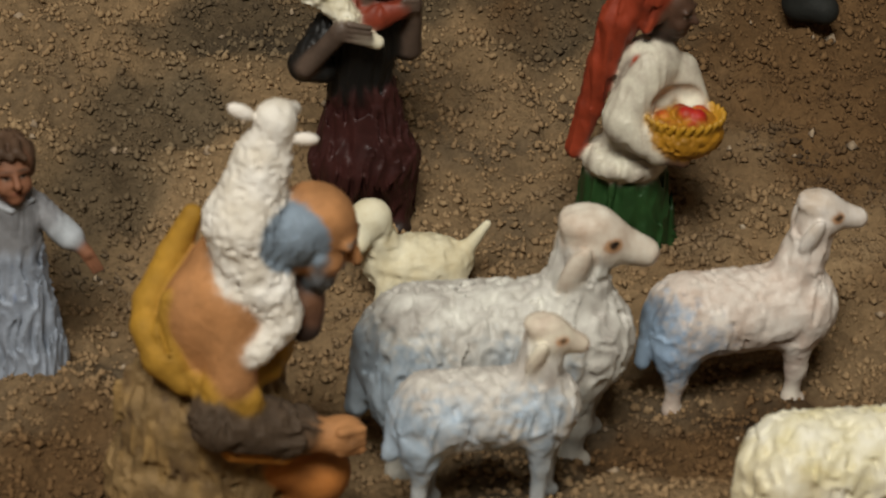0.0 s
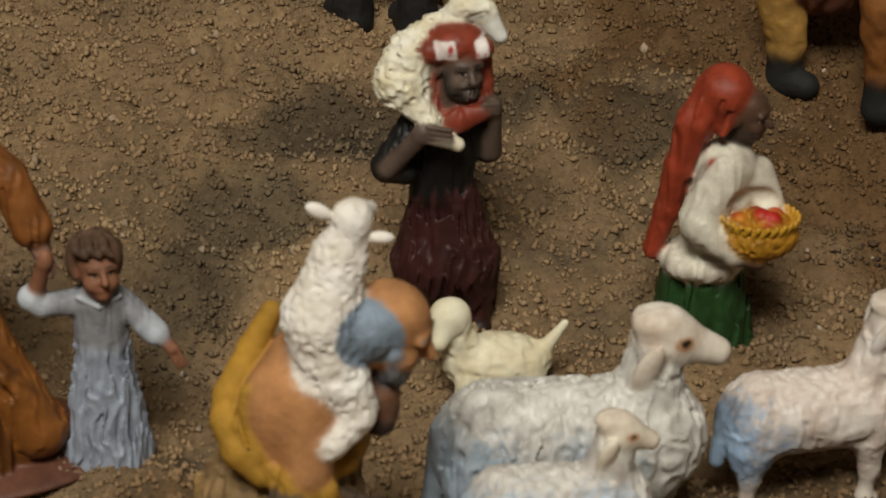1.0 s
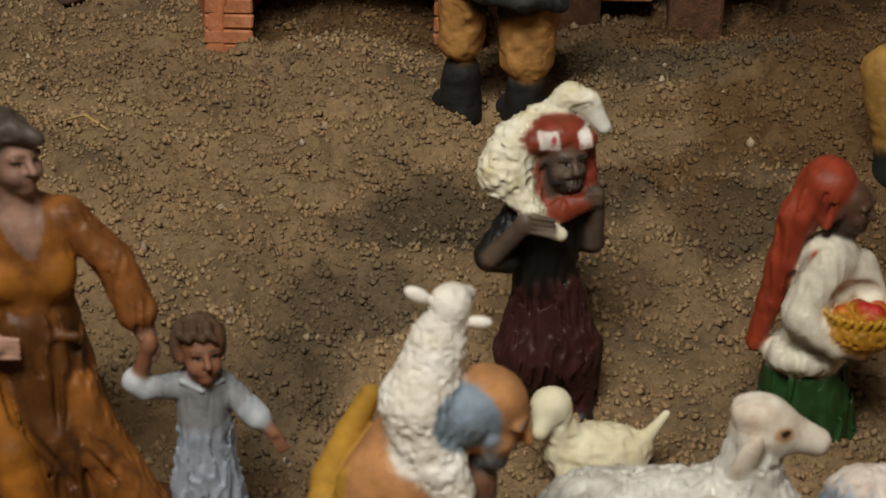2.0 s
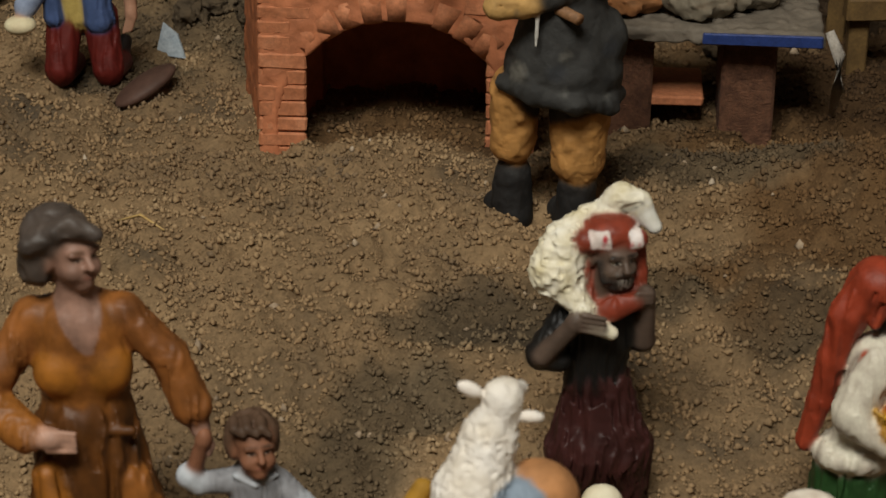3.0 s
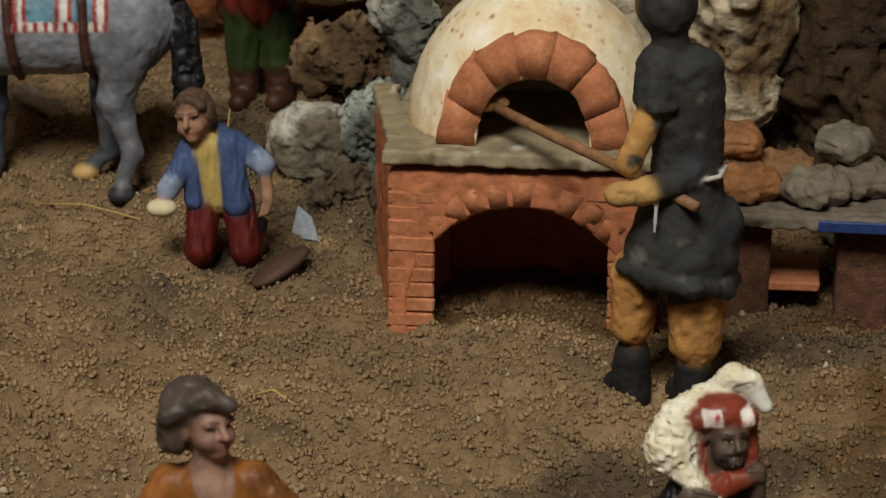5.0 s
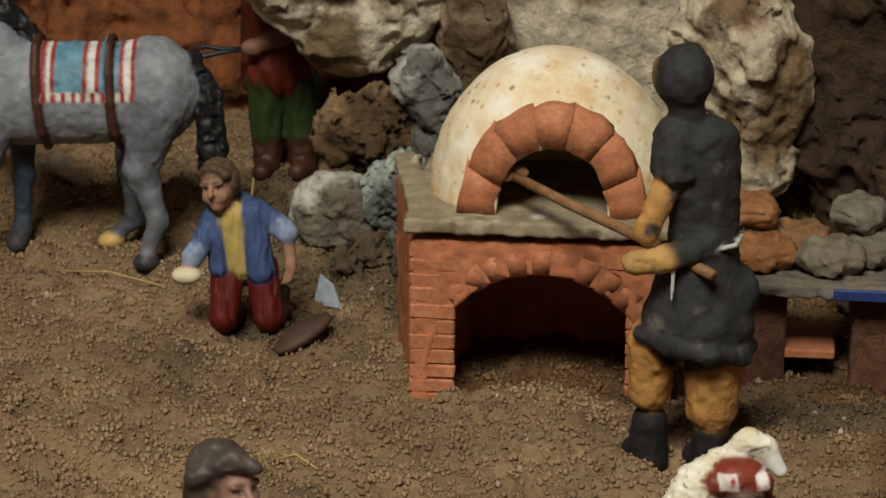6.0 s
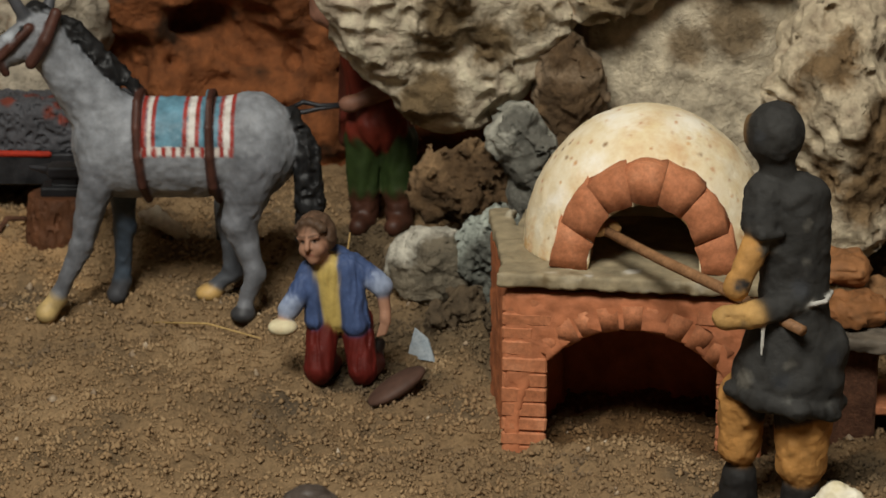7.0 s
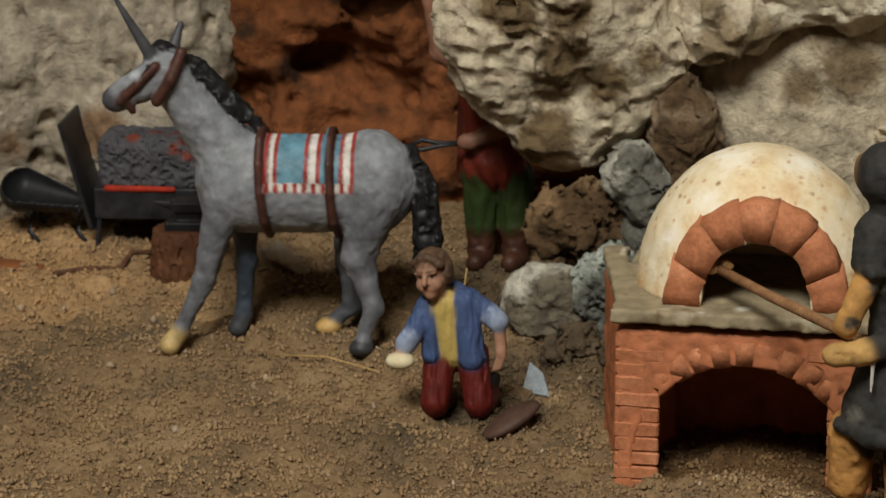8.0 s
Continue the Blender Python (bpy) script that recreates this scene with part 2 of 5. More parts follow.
            d = self.distance(item, p).astype(np.float32)
            old = field[sl]
            if item[5]:
                field[sl] = np.maximum(old, -d)
            else:
                k = max(item[4], 1e-3)
                h = np.maximum(k - np.abs(old - d), 0) / k
                field[sl] = np.minimum(old, d) - h * h * k * 0.25
        verts, faces = surface_nets(field, lo, voxel)
        solids = [i for i in self.items if i[0]]
        best, col = np.full(len(verts), 1e9), np.zeros((len(verts), 3))
        dist = np.stack([self.distance(i, verts) if not i[5] else np.abs(self.distance(i, verts)) - 0.05 for i in solids])
        wgt = np.exp(-np.clip((dist - dist.min(0)) / 0.35, 0, 40))
        col = (wgt[:, :, None] * np.array([i[1] for i in solids])[:, None, :]).sum(0) / wgt.sum(0)[:, None]
        for item, edge in self.strokes:
            d = self.distance(item, verts) + edge * 0.8 * (value_noise(verts * 0.9) - 0.5)
            a = np.clip(0.5 - d / edge, 0, 1)[:, None]
            col = col * (1 - a) + item[1] * a
        ob = mesh_object(name, verts * np.array([0.001, 0.001, 0.001 * tall]), faces, material, parent, "", True, col)
        ob.location, ob.rotation_euler = self.place, (0, 0, radians(yaw))
        if parent is None:
            tagged(ob, label, category, group)
        elif label:
            ob["label"] = label
        return ob


def block(x0, x1, y0, y1, z0, z1, bevel=0.0, jitter=0.0):
    bm = bmesh.new()
    bmesh.ops.create_cube(bm, size=1.0)
    for v in bm.verts:
        v.co = Vector((x0 + (v.co.x + 0.5) * (x1 - x0), y0 + (v.co.y + 0.5) * (y1 - y0), z0 + (v.co.z + 0.5) * (z1 - z0)))
        v.co += Vector((random.uniform(-1, 1), random.uniform(-1, 1), random.uniform(-1, 1))) * jitter
    if bevel:
        bmesh.ops.bevel(bm, geom=bm.edges[:], offset=bevel, segments=1, affect="EDGES")
    return bm


def tube(points, radii, sides=10):
    """A bent, tapered bar through points."""
    bm = bmesh.new()
    rings = []
    pts = [Vector(p) for p in points]
    for i, p in enumerate(pts):
        way = (pts[min(i + 1, len(pts) - 1)] - pts[max(i - 1, 0)]).normalized()
        q = way.to_track_quat("Z", "Y")
        rings.append([bm.verts.new(p + q @ Vector((math.cos(a), math.sin(a), 0)) * radii[i]) for a in (2 * math.pi * k / sides for k in range(sides))])
    for r, s in zip(rings, rings[1:]):
        for k in range(sides):
            bm.faces.new((r[k], r[(k + 1) % sides], s[(k + 1) % sides], s[k]))
    bm.faces.new(rings[0][::-1])
    bm.faces.new(rings[-1])
    return bm


# ---------------------------------------------------------------- ground
def smoothstep(a, b, x):
    t = np.clip((x - a) / (b - a), 0, 1)
    return t * t * (3 - 2 * t)


def ground_height(x, y):
    x, y = np.asarray(x, float), np.asarray(y, float)
    z = 0.032 + 0.028 * smoothstep(0.52, 0.69, y) - 0.009 * smoothstep(0.72, 0.79, y) + 0.011 * smoothstep(0.89, 1.0, y)
    z = z + 0.010 * np.exp(-((x + 0.085) / 0.05) ** 2 - ((y - 0.785) / 0.04) ** 2)
    z = z + 0.011 * smoothstep(0.475, 0.44, y) * smoothstep(0.09, 0.11, x)
    z = z + 0.012 * np.exp(-((x - 0.24) / 0.05) ** 2 - ((y - 0.70) / 0.06) ** 2)
    z = z + 0.006 * np.exp(-((x - 0.052) / 0.02) ** 2 - ((y - 0.50) / 0.018) ** 2)
    p = np.stack([x, y, 0 * x], -1)
    z = z + 0.006 * fractal(p * 22.0, 2) + 0.0062 * fractal(p * 120.0 + 3, 3) + 0.0016 * fractal(p * 480.0, 2)
    return z


def on_ground(x, y):
    return float(ground_height(x, y))


# second tint: brown soil deepened by painted shade; third: shade of the right corner
ASH, DARK_SOIL_SHADE, CORNER_SHADE, PALE = (0.45, 0.48, 0.52), (0.52, 0.44, 0.36), (0.26, 0.22, 0.19), (1.5, 1.42, 1.3)
STAINS_AND_SHADE = ((0.100, 0.645, 0.026, 0.020, ASH), (0.075, 0.61, 0.02, 0.018, ASH), (0.150, 0.660, 0.02, 0.014, ASH), (0.06, 0.585, 0.02, 0.03, ASH),
          (0.178, 0.635, 0.022, 0.02, ASH), (0.012, 0.90, 0.035, 0.045, ASH), (-0.01, 0.85, 0.025, 0.025, ASH), (0.25, 0.72, 0.09, 0.16, DARK_SOIL_SHADE), (0.265, 0.84, 0.08, 0.07, CORNER_SHADE), (0.26, 0.62, 0.05, 0.06, DARK_SOIL_SHADE), (0.09, 0.80, 0.05, 0.05, DARK_SOIL_SHADE),
          (0.17, 0.74, 0.05, 0.025, ASH), (-0.02, 0.97, 0.04, 0.03, ASH), (0.19, 0.47, 0.04, 0.03, DARK_SOIL_SHADE), (0.05, 0.47, 0.06, 0.04, DARK_SOIL_SHADE), (-0.21, 0.99, 0.09, 0.06, PALE))


def soil_tint(x, y):
    """Ashy and brown stains, and shade painted on at the right: middle, radii, tint; with ragged edges."""
    p = np.stack([x, y, 0 * x], -1)
    tone = np.ones(x.shape + (3,))
    for cx, cy, rx, ry, tint in STAINS_AND_SHADE:
        d = np.sqrt(((x - cx) / rx) ** 2 + ((y - cy) / ry) ** 2) + 0.9 * fractal(p * 55.0 + cx * 90, 3)
        a = (1 - smoothstep(0.45, 1.2, d))[..., None]
        tone = tone * (1 - a) + np.array(tint) * a
    return tone


def build_ground():
    gx = np.concatenate([np.linspace(-0.62, -0.3, 40, endpoint=False), np.linspace(-0.3, 0.34, 360), np.linspace(0.35, 0.62, 34)])
    gy = np.concatenate([np.linspace(-0.14, 0.38, 50, endpoint=False), np.linspace(0.38, 1.12, 430), np.linspace(1.13, 1.3, 22)])
    x, y = np.meshgrid(gx, gy, indexing="ij")
    z = ground_height(x, y)
    n, m = x.shape
    i = np.arange(n * m).reshape(n, m)
    quads = np.stack([i[:-1, :-1], i[1:, :-1], i[1:, 1:], i[:-1, 1:]], -1).reshape(-1, 4)
    ob = mesh_object("ground", np.stack([x, y, z], -1).reshape(-1, 3), quads, SOIL, colours=soil_tint(x, y).reshape(-1, 3))
    tagged(ob, "dry brown sandy soil with grey patches covering the display", "ground", kind="structure")


build_ground()


# ---------------------------------------------------------------- room around the display
def build_room():
    walls = (("wall_north", -2.2, 2.2, 2.6, 2.7, -0.8, 1.8), ("wall_south", -2.2, 2.2, -1.7, -1.6, -0.8, 1.8),
             ("wall_west", -2.3, -2.2, -1.7, 2.7, -0.8, 1.8), ("wall_east", 2.2, 2.3, -1.7, 2.7, -0.8, 1.8),
             ("ceiling", -2.3, 2.3, -1.7, 2.7, 1.8, 1.9), ("floor", -2.3, 2.3, -1.7, 2.7, -0.9, -0.8))
    for name, *b in walls:
        tagged(part(name, block(*b), BOARD if name == "floor" else PLASTER_WALL), "plain beige plastered " + name.split("_")[0] if name != "floor" else "plain dark floor boards", name.split("_")[0], kind="structure")
    tagged(part("display_board", block(-0.64, 0.64, -0.16, 1.32, -0.03, 0.024), BOARD), "dark wooden board carrying the soil of the display", "board", kind="structure")
    table = new("display_table")
    tagged(table, "plain dark wooden table under the display", "table", kind="structure")
    part("tabletop", block(-0.7, 0.7, -0.22, 1.38, -0.06, -0.03, 0.003), BOARD, table)
    for lx in (-0.64, 0.64):
        for ly in (-0.16, 1.32):
            part("leg", block(lx - 0.03, lx + 0.03, ly - 0.03, ly + 0.03, -0.8, -0.06, 0.003), BOARD, table)


build_room()

CLIFF, CAVE = "c3b69e", "7d4a28"


# ---------------------------------------------------------------- rocks
def rock(name, x, y, z, lumps, colour, voxel, label, dark=None, rough=3.0, freq=0.07, tex="crag", pits=0, hollows=()):
    s = Sculpt(x, y, z, 5.0)
    for cx, cy, cz, rx, ry, rz in lumps:
        s.ball((cx, cy, z * 1000 + cz), (rx, ry, rz), colour, tex=(tex, rough, freq))
    if dark:
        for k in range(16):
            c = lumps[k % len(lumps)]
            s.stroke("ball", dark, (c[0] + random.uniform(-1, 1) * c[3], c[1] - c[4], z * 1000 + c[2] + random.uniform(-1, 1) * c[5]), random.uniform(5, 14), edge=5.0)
    # hollows carved with a dark brown that paints shade into them
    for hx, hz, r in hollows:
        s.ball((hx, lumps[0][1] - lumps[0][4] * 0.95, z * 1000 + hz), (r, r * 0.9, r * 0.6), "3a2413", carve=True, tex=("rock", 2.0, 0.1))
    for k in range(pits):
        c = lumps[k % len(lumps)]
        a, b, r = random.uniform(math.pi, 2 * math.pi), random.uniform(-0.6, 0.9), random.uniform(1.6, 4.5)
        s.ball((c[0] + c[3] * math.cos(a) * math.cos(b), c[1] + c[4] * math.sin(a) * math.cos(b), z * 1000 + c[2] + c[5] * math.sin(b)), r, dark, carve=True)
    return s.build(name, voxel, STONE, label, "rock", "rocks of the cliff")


def build_rocks():
    rock("cliff_rock", 0.015, 0.975, 0.11, [(0, 0, 80, 46, 42, 52), (-22, -12, 60, 26, 28, 32), (0, -8, 24, 20, 20, 18), (20, -10, 60, 26, 26, 40)], CLIFF, 1.5, "pale lumpy plaster rock overhanging the soil", "6e5c42", 7.0, 0.045)
    rock("cliff_rock", 0.105, 0.975, 0.16, [(0, 0, 50, 52, 36, 30), (-28, -12, 22, 22, 22, 22), (30, -8, 40, 30, 28, 26)], "cdc0a8", 1.5, "pale cream plaster rock with a deep crack", "8a7a60", 6.0, 0.05)
    rock("cliff_rock", 0.12, 0.99, 0.08, [(0, 0, 60, 60, 34, 52), (40, -6, 30, 40, 30, 44)], "bdb098", 1.6, "smooth beige plaster rock behind the oven", "7d6c54", 3.5, 0.03)
    rock("cliff_rock", 0.170, 0.945, 0.06, [(0, 0, 70, 26, 32, 44), (2, -4, 34, 19, 24, 24)], "c0b095", 1.5, "pale lumpy rock hanging beside the bread table", "7a6346", 6.0, 0.055)
    # rock tone lowered to stand for the unlit right corner
    rock("cliff_rock", 0.255, 0.955, 0.05, [(0, 0, 80, 66, 44, 90), (-32, -10, 40, 34, 30, 44), (-36, -6, 110, 30, 36, 60), (6, -52, 20, 50, 26, 50)], "40301f", 2.2, "brown plaster rock with shade put into its dark colour", "3b2c1e", 7.0, 0.045)
    rock("cliff_rock", 0.062, 0.955, 0.1, [(0, 0, 34, 14, 14, 24), (6, 2, 12, 12, 12, 16)], "83705a", 1.2, "small brown rock wedged in a cliff gap", "5b4731", 3.0, 0.09)
    rock("cliff_rock", 0.044, 0.945, 0.07, [(0, 0, 46, 13, 12, 15), (8, 4, 24, 14, 12, 18)], "a3a195", 1.2, "grey rock leaning below the cliff", "64625a", 3.0, 0.09)
    rock("rubble_stone", 0.008, 0.93, 0.05, [(0, 0, 18, 17, 14, 16), (9, 3, 12, 12, 12, 12)], "b5b0a2", 1.0, "pale grey rubble stone lying on the soil", "6f6656", 2.6, 0.11)
    rock("rubble_stone", 0.034, 0.925, 0.05, [(0, 0, 24, 13, 9, 18), (5, 2, 10, 11, 9, 12)], "a3a99f", 1.0, "grey green shard of stone standing on edge", "5f6058", 3.6, 0.16)
    rock("rubble_stone", 0.022, 0.955, 0.06, [(0, 0, 34, 22, 12, 16)], "8a6f50", 1.2, "brown crumbly stone under the overhanging rock", "54402a", 4.0, 0.14)
    for k, (rx, ry, tone, r) in enumerate(((0.048, 0.905, "b2b2a6", 9), (0.022, 0.905, "a39e90", 7), (-0.004, 0.945, "7c6a52", 8), (0.058, 0.915, "b8b1a0", 10), (0.036, 0.895, "75664f", 6), (0.012, 0.895, "6b5a44", 5), (0.205, 0.86, "6d5b45", 9), (0.148, 0.89, "8a7c68", 12))):
        rock("rubble_stone", rx, ry, on_ground(rx, ry), [(0, 0, r * 0.6, r, r * 0.7, r * (0.9 + 0.4 * (k % 3))), (r * 0.5, 2, r * 0.3, r * 0.7, r * 0.6, r * 0.6)], tone, 0.9, "broken plaster stone lying among the rubble", "5a4c3a", 2.6, 0.17)
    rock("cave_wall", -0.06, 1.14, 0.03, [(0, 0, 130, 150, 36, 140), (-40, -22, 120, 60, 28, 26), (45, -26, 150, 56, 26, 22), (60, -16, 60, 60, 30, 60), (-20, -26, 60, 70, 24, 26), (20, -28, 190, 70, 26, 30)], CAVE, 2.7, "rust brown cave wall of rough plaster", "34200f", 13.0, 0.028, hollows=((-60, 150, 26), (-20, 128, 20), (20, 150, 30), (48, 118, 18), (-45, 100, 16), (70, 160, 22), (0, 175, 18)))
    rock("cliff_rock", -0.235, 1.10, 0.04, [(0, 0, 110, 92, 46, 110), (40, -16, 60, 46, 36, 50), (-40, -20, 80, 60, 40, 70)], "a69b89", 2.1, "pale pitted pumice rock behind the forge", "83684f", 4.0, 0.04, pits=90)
    rock("cliff_rock", -0.43, 1.08, 0.04, [(0, 0, 100, 130, 60, 110)], "8a7d6a", 3.0, "grey brown rock closing the display", "5f5240", 8.0, 0.03)
    rock("cliff_rock", 0.45, 1.03, 0.04, [(0, 0, 110, 150, 60, 120)], "5c4632", 3.0, "dark brown rock closing the display", "3b2c1e", 8.0, 0.03)

    # unseen rock added overhead to keep lamp light off the cave wall
    rock("unseen_shade_rock", -0.09, 1.105, 0.212, [(0, 0, 34, 130, 105, 28), (60, -20, 30, 70, 80, 26)], "8a6a48", 3.2, "unseen brown rock added overhead to shade the cave wall", "4a3622", 7.0, 0.04)


build_rocks()


# ---------------------------------------------------------------- bread oven
def build_oven():
    x, y, z = 0.081, 0.766, 0.056
    oven = new("bread_oven")
    oven.location, oven.rotation_euler = (x, y, z), (0, 0, radians(-7))
    tagged(oven, "small terracotta bread oven with cream plastered dome on a brick base", "oven")
    s = Sculpt(0, 0, 0, 0.8)
    tex = ("rock", 0.5, 0.3)
    s.box((0, 34, 25), (43.2, 34.6, 35), "b4704c", soft=1.0, tex=tex)
    s.box((-46.6, 36, 25), (2.6, 34, 35), "a8653f", turn=(0, 0, 13), soft=1.0, tex=tex)
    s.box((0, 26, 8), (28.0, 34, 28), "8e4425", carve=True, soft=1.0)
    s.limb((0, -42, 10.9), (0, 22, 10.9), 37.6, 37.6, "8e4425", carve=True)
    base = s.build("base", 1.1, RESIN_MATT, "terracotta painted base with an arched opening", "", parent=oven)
    base.location = (0, 0, -0.006)
    # front brickwork: two piers of low-relief bricks and the flat arch between them
    for side in (-1, 1):
        z0 = -0.012
        for row in range(12):
            h = 0.0046 + 0.0014 * random.random()
            mid = z0 + h / 2
            if mid < 0.030:
                edge = 0.0284
            elif mid < 0.0367:
                edge = 0.0284 + (mid - 0.030) * 1.05
            else:
                edge = math.sqrt(max(0.0477 ** 2 - (mid - 0.0049) ** 2, 0.0))
            x0, x1 = side * edge, side * 0.0437
            if abs(x1) - abs(x0) > 0.003 and z0 + h < 0.0535:
                part("brick", block(min(x0, x1), max(x0, x1), -0.0003 - 0.0005 * random.random(), 0.002, z0 + 0.0001, z0 + h - 0.0001, 0.0006, 0.0004), TERRACOTTA, base).location.z = 0.006
            z0 += h
    for k in range(9):
        a0, a1 = radians(42 + 96 * k / 9) + 0.004 * random.random(), radians(42 + 96 * (k + 1) / 9) - 0.006 * random.random()
        bm = bmesh.new()
        ring = []
        for yy in (-0.0004 - 0.0005 * random.random(), 0.002):
            for rr, a in ((0.0374, a0), (0.0468, a0), (0.0468, a1), (0.0374, a1)):
                ring.append(bm.verts.new((rr * math.cos(a), yy, 0.0049 + rr * math.sin(a))))
        for f in ((0, 1, 2, 3), (7, 6, 5, 4), (0, 4, 5, 1), (1, 5, 6, 2), (2, 6, 7, 3), (3, 7, 4, 0)):
            bm.faces.new([ring[i] for i in f])
        for v in bm.verts:
            v.co += Vector((random.uniform(-1, 1), random.uniform(-1, 1), random.uniform(-1, 1))) * 0.0003
        bmesh.ops.bevel(bm, geom=bm.edges[:], offset=0.0006, segments=2, affect="EDGES")
        part("arch_stone", bm, TERRACOTTA, base, smooth=True).location.z = 0.006
    # worn slab
    s = Sculpt(0, 0, 0, 0.8)
    s.box((0.5, 35, 59), (45.6, 39.0, 2.4), "8f8268", soft=0.8, tex=("rock", 0.45, 0.3))
    s.box((-46.4, 36, 59), (4.0, 38.0, 2.4), "8f8268", turn=(0, 0, 12), soft=0.8, tex=("rock", 0.45, 0.3))
    s.limb((-49, 66, 61), (-48.6, 60, 63), 1.8, 1.0, "a39a86", tex=("rock", 0.6, 0.4))
    for k in range(9):
        s.ball((random.uniform(-46, 46), -4.8, 59 + random.choice((-2.6, 2.4))), random.uniform(0.8, 2.0), "a89f8c", carve=True)
    for k in range(34):
        s.stroke("ball", random.choice(("c9c4b8", "6a5a40", "b5ab97", "9b9079")), (random.uniform(-46, 46), random.uniform(-6, 6), 59 + random.uniform(-2, 3)), random.uniform(0.6, 2.6), edge=1.5)
    s.build("slab", 0.9, RESIN_MATT, "chipped cement slab", "", parent=oven)
    # plastered dome, hollow, with the mouth cut through; inside coloured near-black for shade
    s = Sculpt(0, 0, 0, 1.0)
    tex = ("rock", 0.35, 0.12)
    s.ball((1.5, 37, 60), (42.5, 37, 50), "e4d4b3", tex=tex)
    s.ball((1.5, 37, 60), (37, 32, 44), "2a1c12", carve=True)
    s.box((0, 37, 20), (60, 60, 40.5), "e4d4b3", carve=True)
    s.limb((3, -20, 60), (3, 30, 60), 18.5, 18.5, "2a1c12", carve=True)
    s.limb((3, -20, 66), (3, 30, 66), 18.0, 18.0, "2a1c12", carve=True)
    for k in range(110):
        a, b = random.uniform(math.pi, 2 * math.pi), random.uniform(0.02, 1.35)
        big = k < 24
        tone = random.choice(("d8bd92", "efe6d2", "dcc49c")) if big else random.choice(("b9783f", "c48d55", "a8683a", "8a6a48"))
        s.stroke("ball", tone, (1.5 + 42.5 * math.cos(a) * math.cos(b), 37 + 37 * math.sin(a) * math.cos(b), 60 + 50 * math.sin(b)), random.uniform(3, 8) if big else random.uniform(0.2, 0.7), edge=7.0 if big else 0.9)
    for k in range(9):
        a = random.uniform(math.pi * 1.0, math.pi * 1.45)
        c0, c1 = (1.5 + 42 * math.cos(a), 37 + 36 * math.sin(a)), (1.5 + 36 * math.cos(a), 37 + 31 * math.sin(a))
        s.stroke("limb", "cfa36c", (*c0, 61), (*c1, 61 + random.uniform(8, 26)), 1.6, 0.5, edge=3.0)
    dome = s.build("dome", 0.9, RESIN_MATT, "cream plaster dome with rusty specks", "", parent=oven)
    # arch of the mouth
    n = 7
    for k in range(n):
        a0, a1 = math.pi * k / n + 0.003, math.pi * (k + 1) / n - 0.003
        bm = bmesh.new()
        steps = 3
        fr, bk = [], []
        push = 0.0005 * random.random()
        for yy, store in ((0.0035 - push, fr), (0.020, bk)):
            for j in range(steps + 1):
                a = a0 + (a1 - a0) * j / steps
                store.append((bm.verts.new((0.003 + 0.0188 * math.cos(a), yy, 0.0612 + 0.0243 * math.sin(a))), bm.verts.new((0.003 + 0.0312 * math.cos(a), yy + 0.001, 0.0612 + 0.0370 * math.sin(a)))))
        for j in range(steps):
            bm.faces.new((fr[j][0], fr[j][1], fr[j + 1][1], fr[j + 1][0]))
            bm.faces.new((bk[j][1], bk[j][0], bk[j + 1][0], bk[j + 1][1]))
            bm.faces.new((fr[j][0], fr[j + 1][0], bk[j + 1][0], bk[j][0]))
            bm.faces.new((fr[j][1], bk[j][1], bk[j + 1][1], fr[j + 1][1]))
        bm.faces.new((fr[0][0], bk[0][0], bk[0][1], fr[0][1]))
        bm.faces.new((fr[-1][1], bk[-1][1], bk[-1][0], fr[-1][0]))
        bmesh.ops.bevel(bm, geom=[e for e in bm.edges if e.calc_face_angle(0) > 0.7], offset=0.0013, segments=2, affect="EDGES")
        for v in bm.verts:
            v.co += v.co.normalized() * 0.0026 * noise.noise(v.co * 130.0 + Vector((k, 0, 0)))
        part("arch_brick", bm, TERRACOTTA, dome, smooth=True)


build_oven()


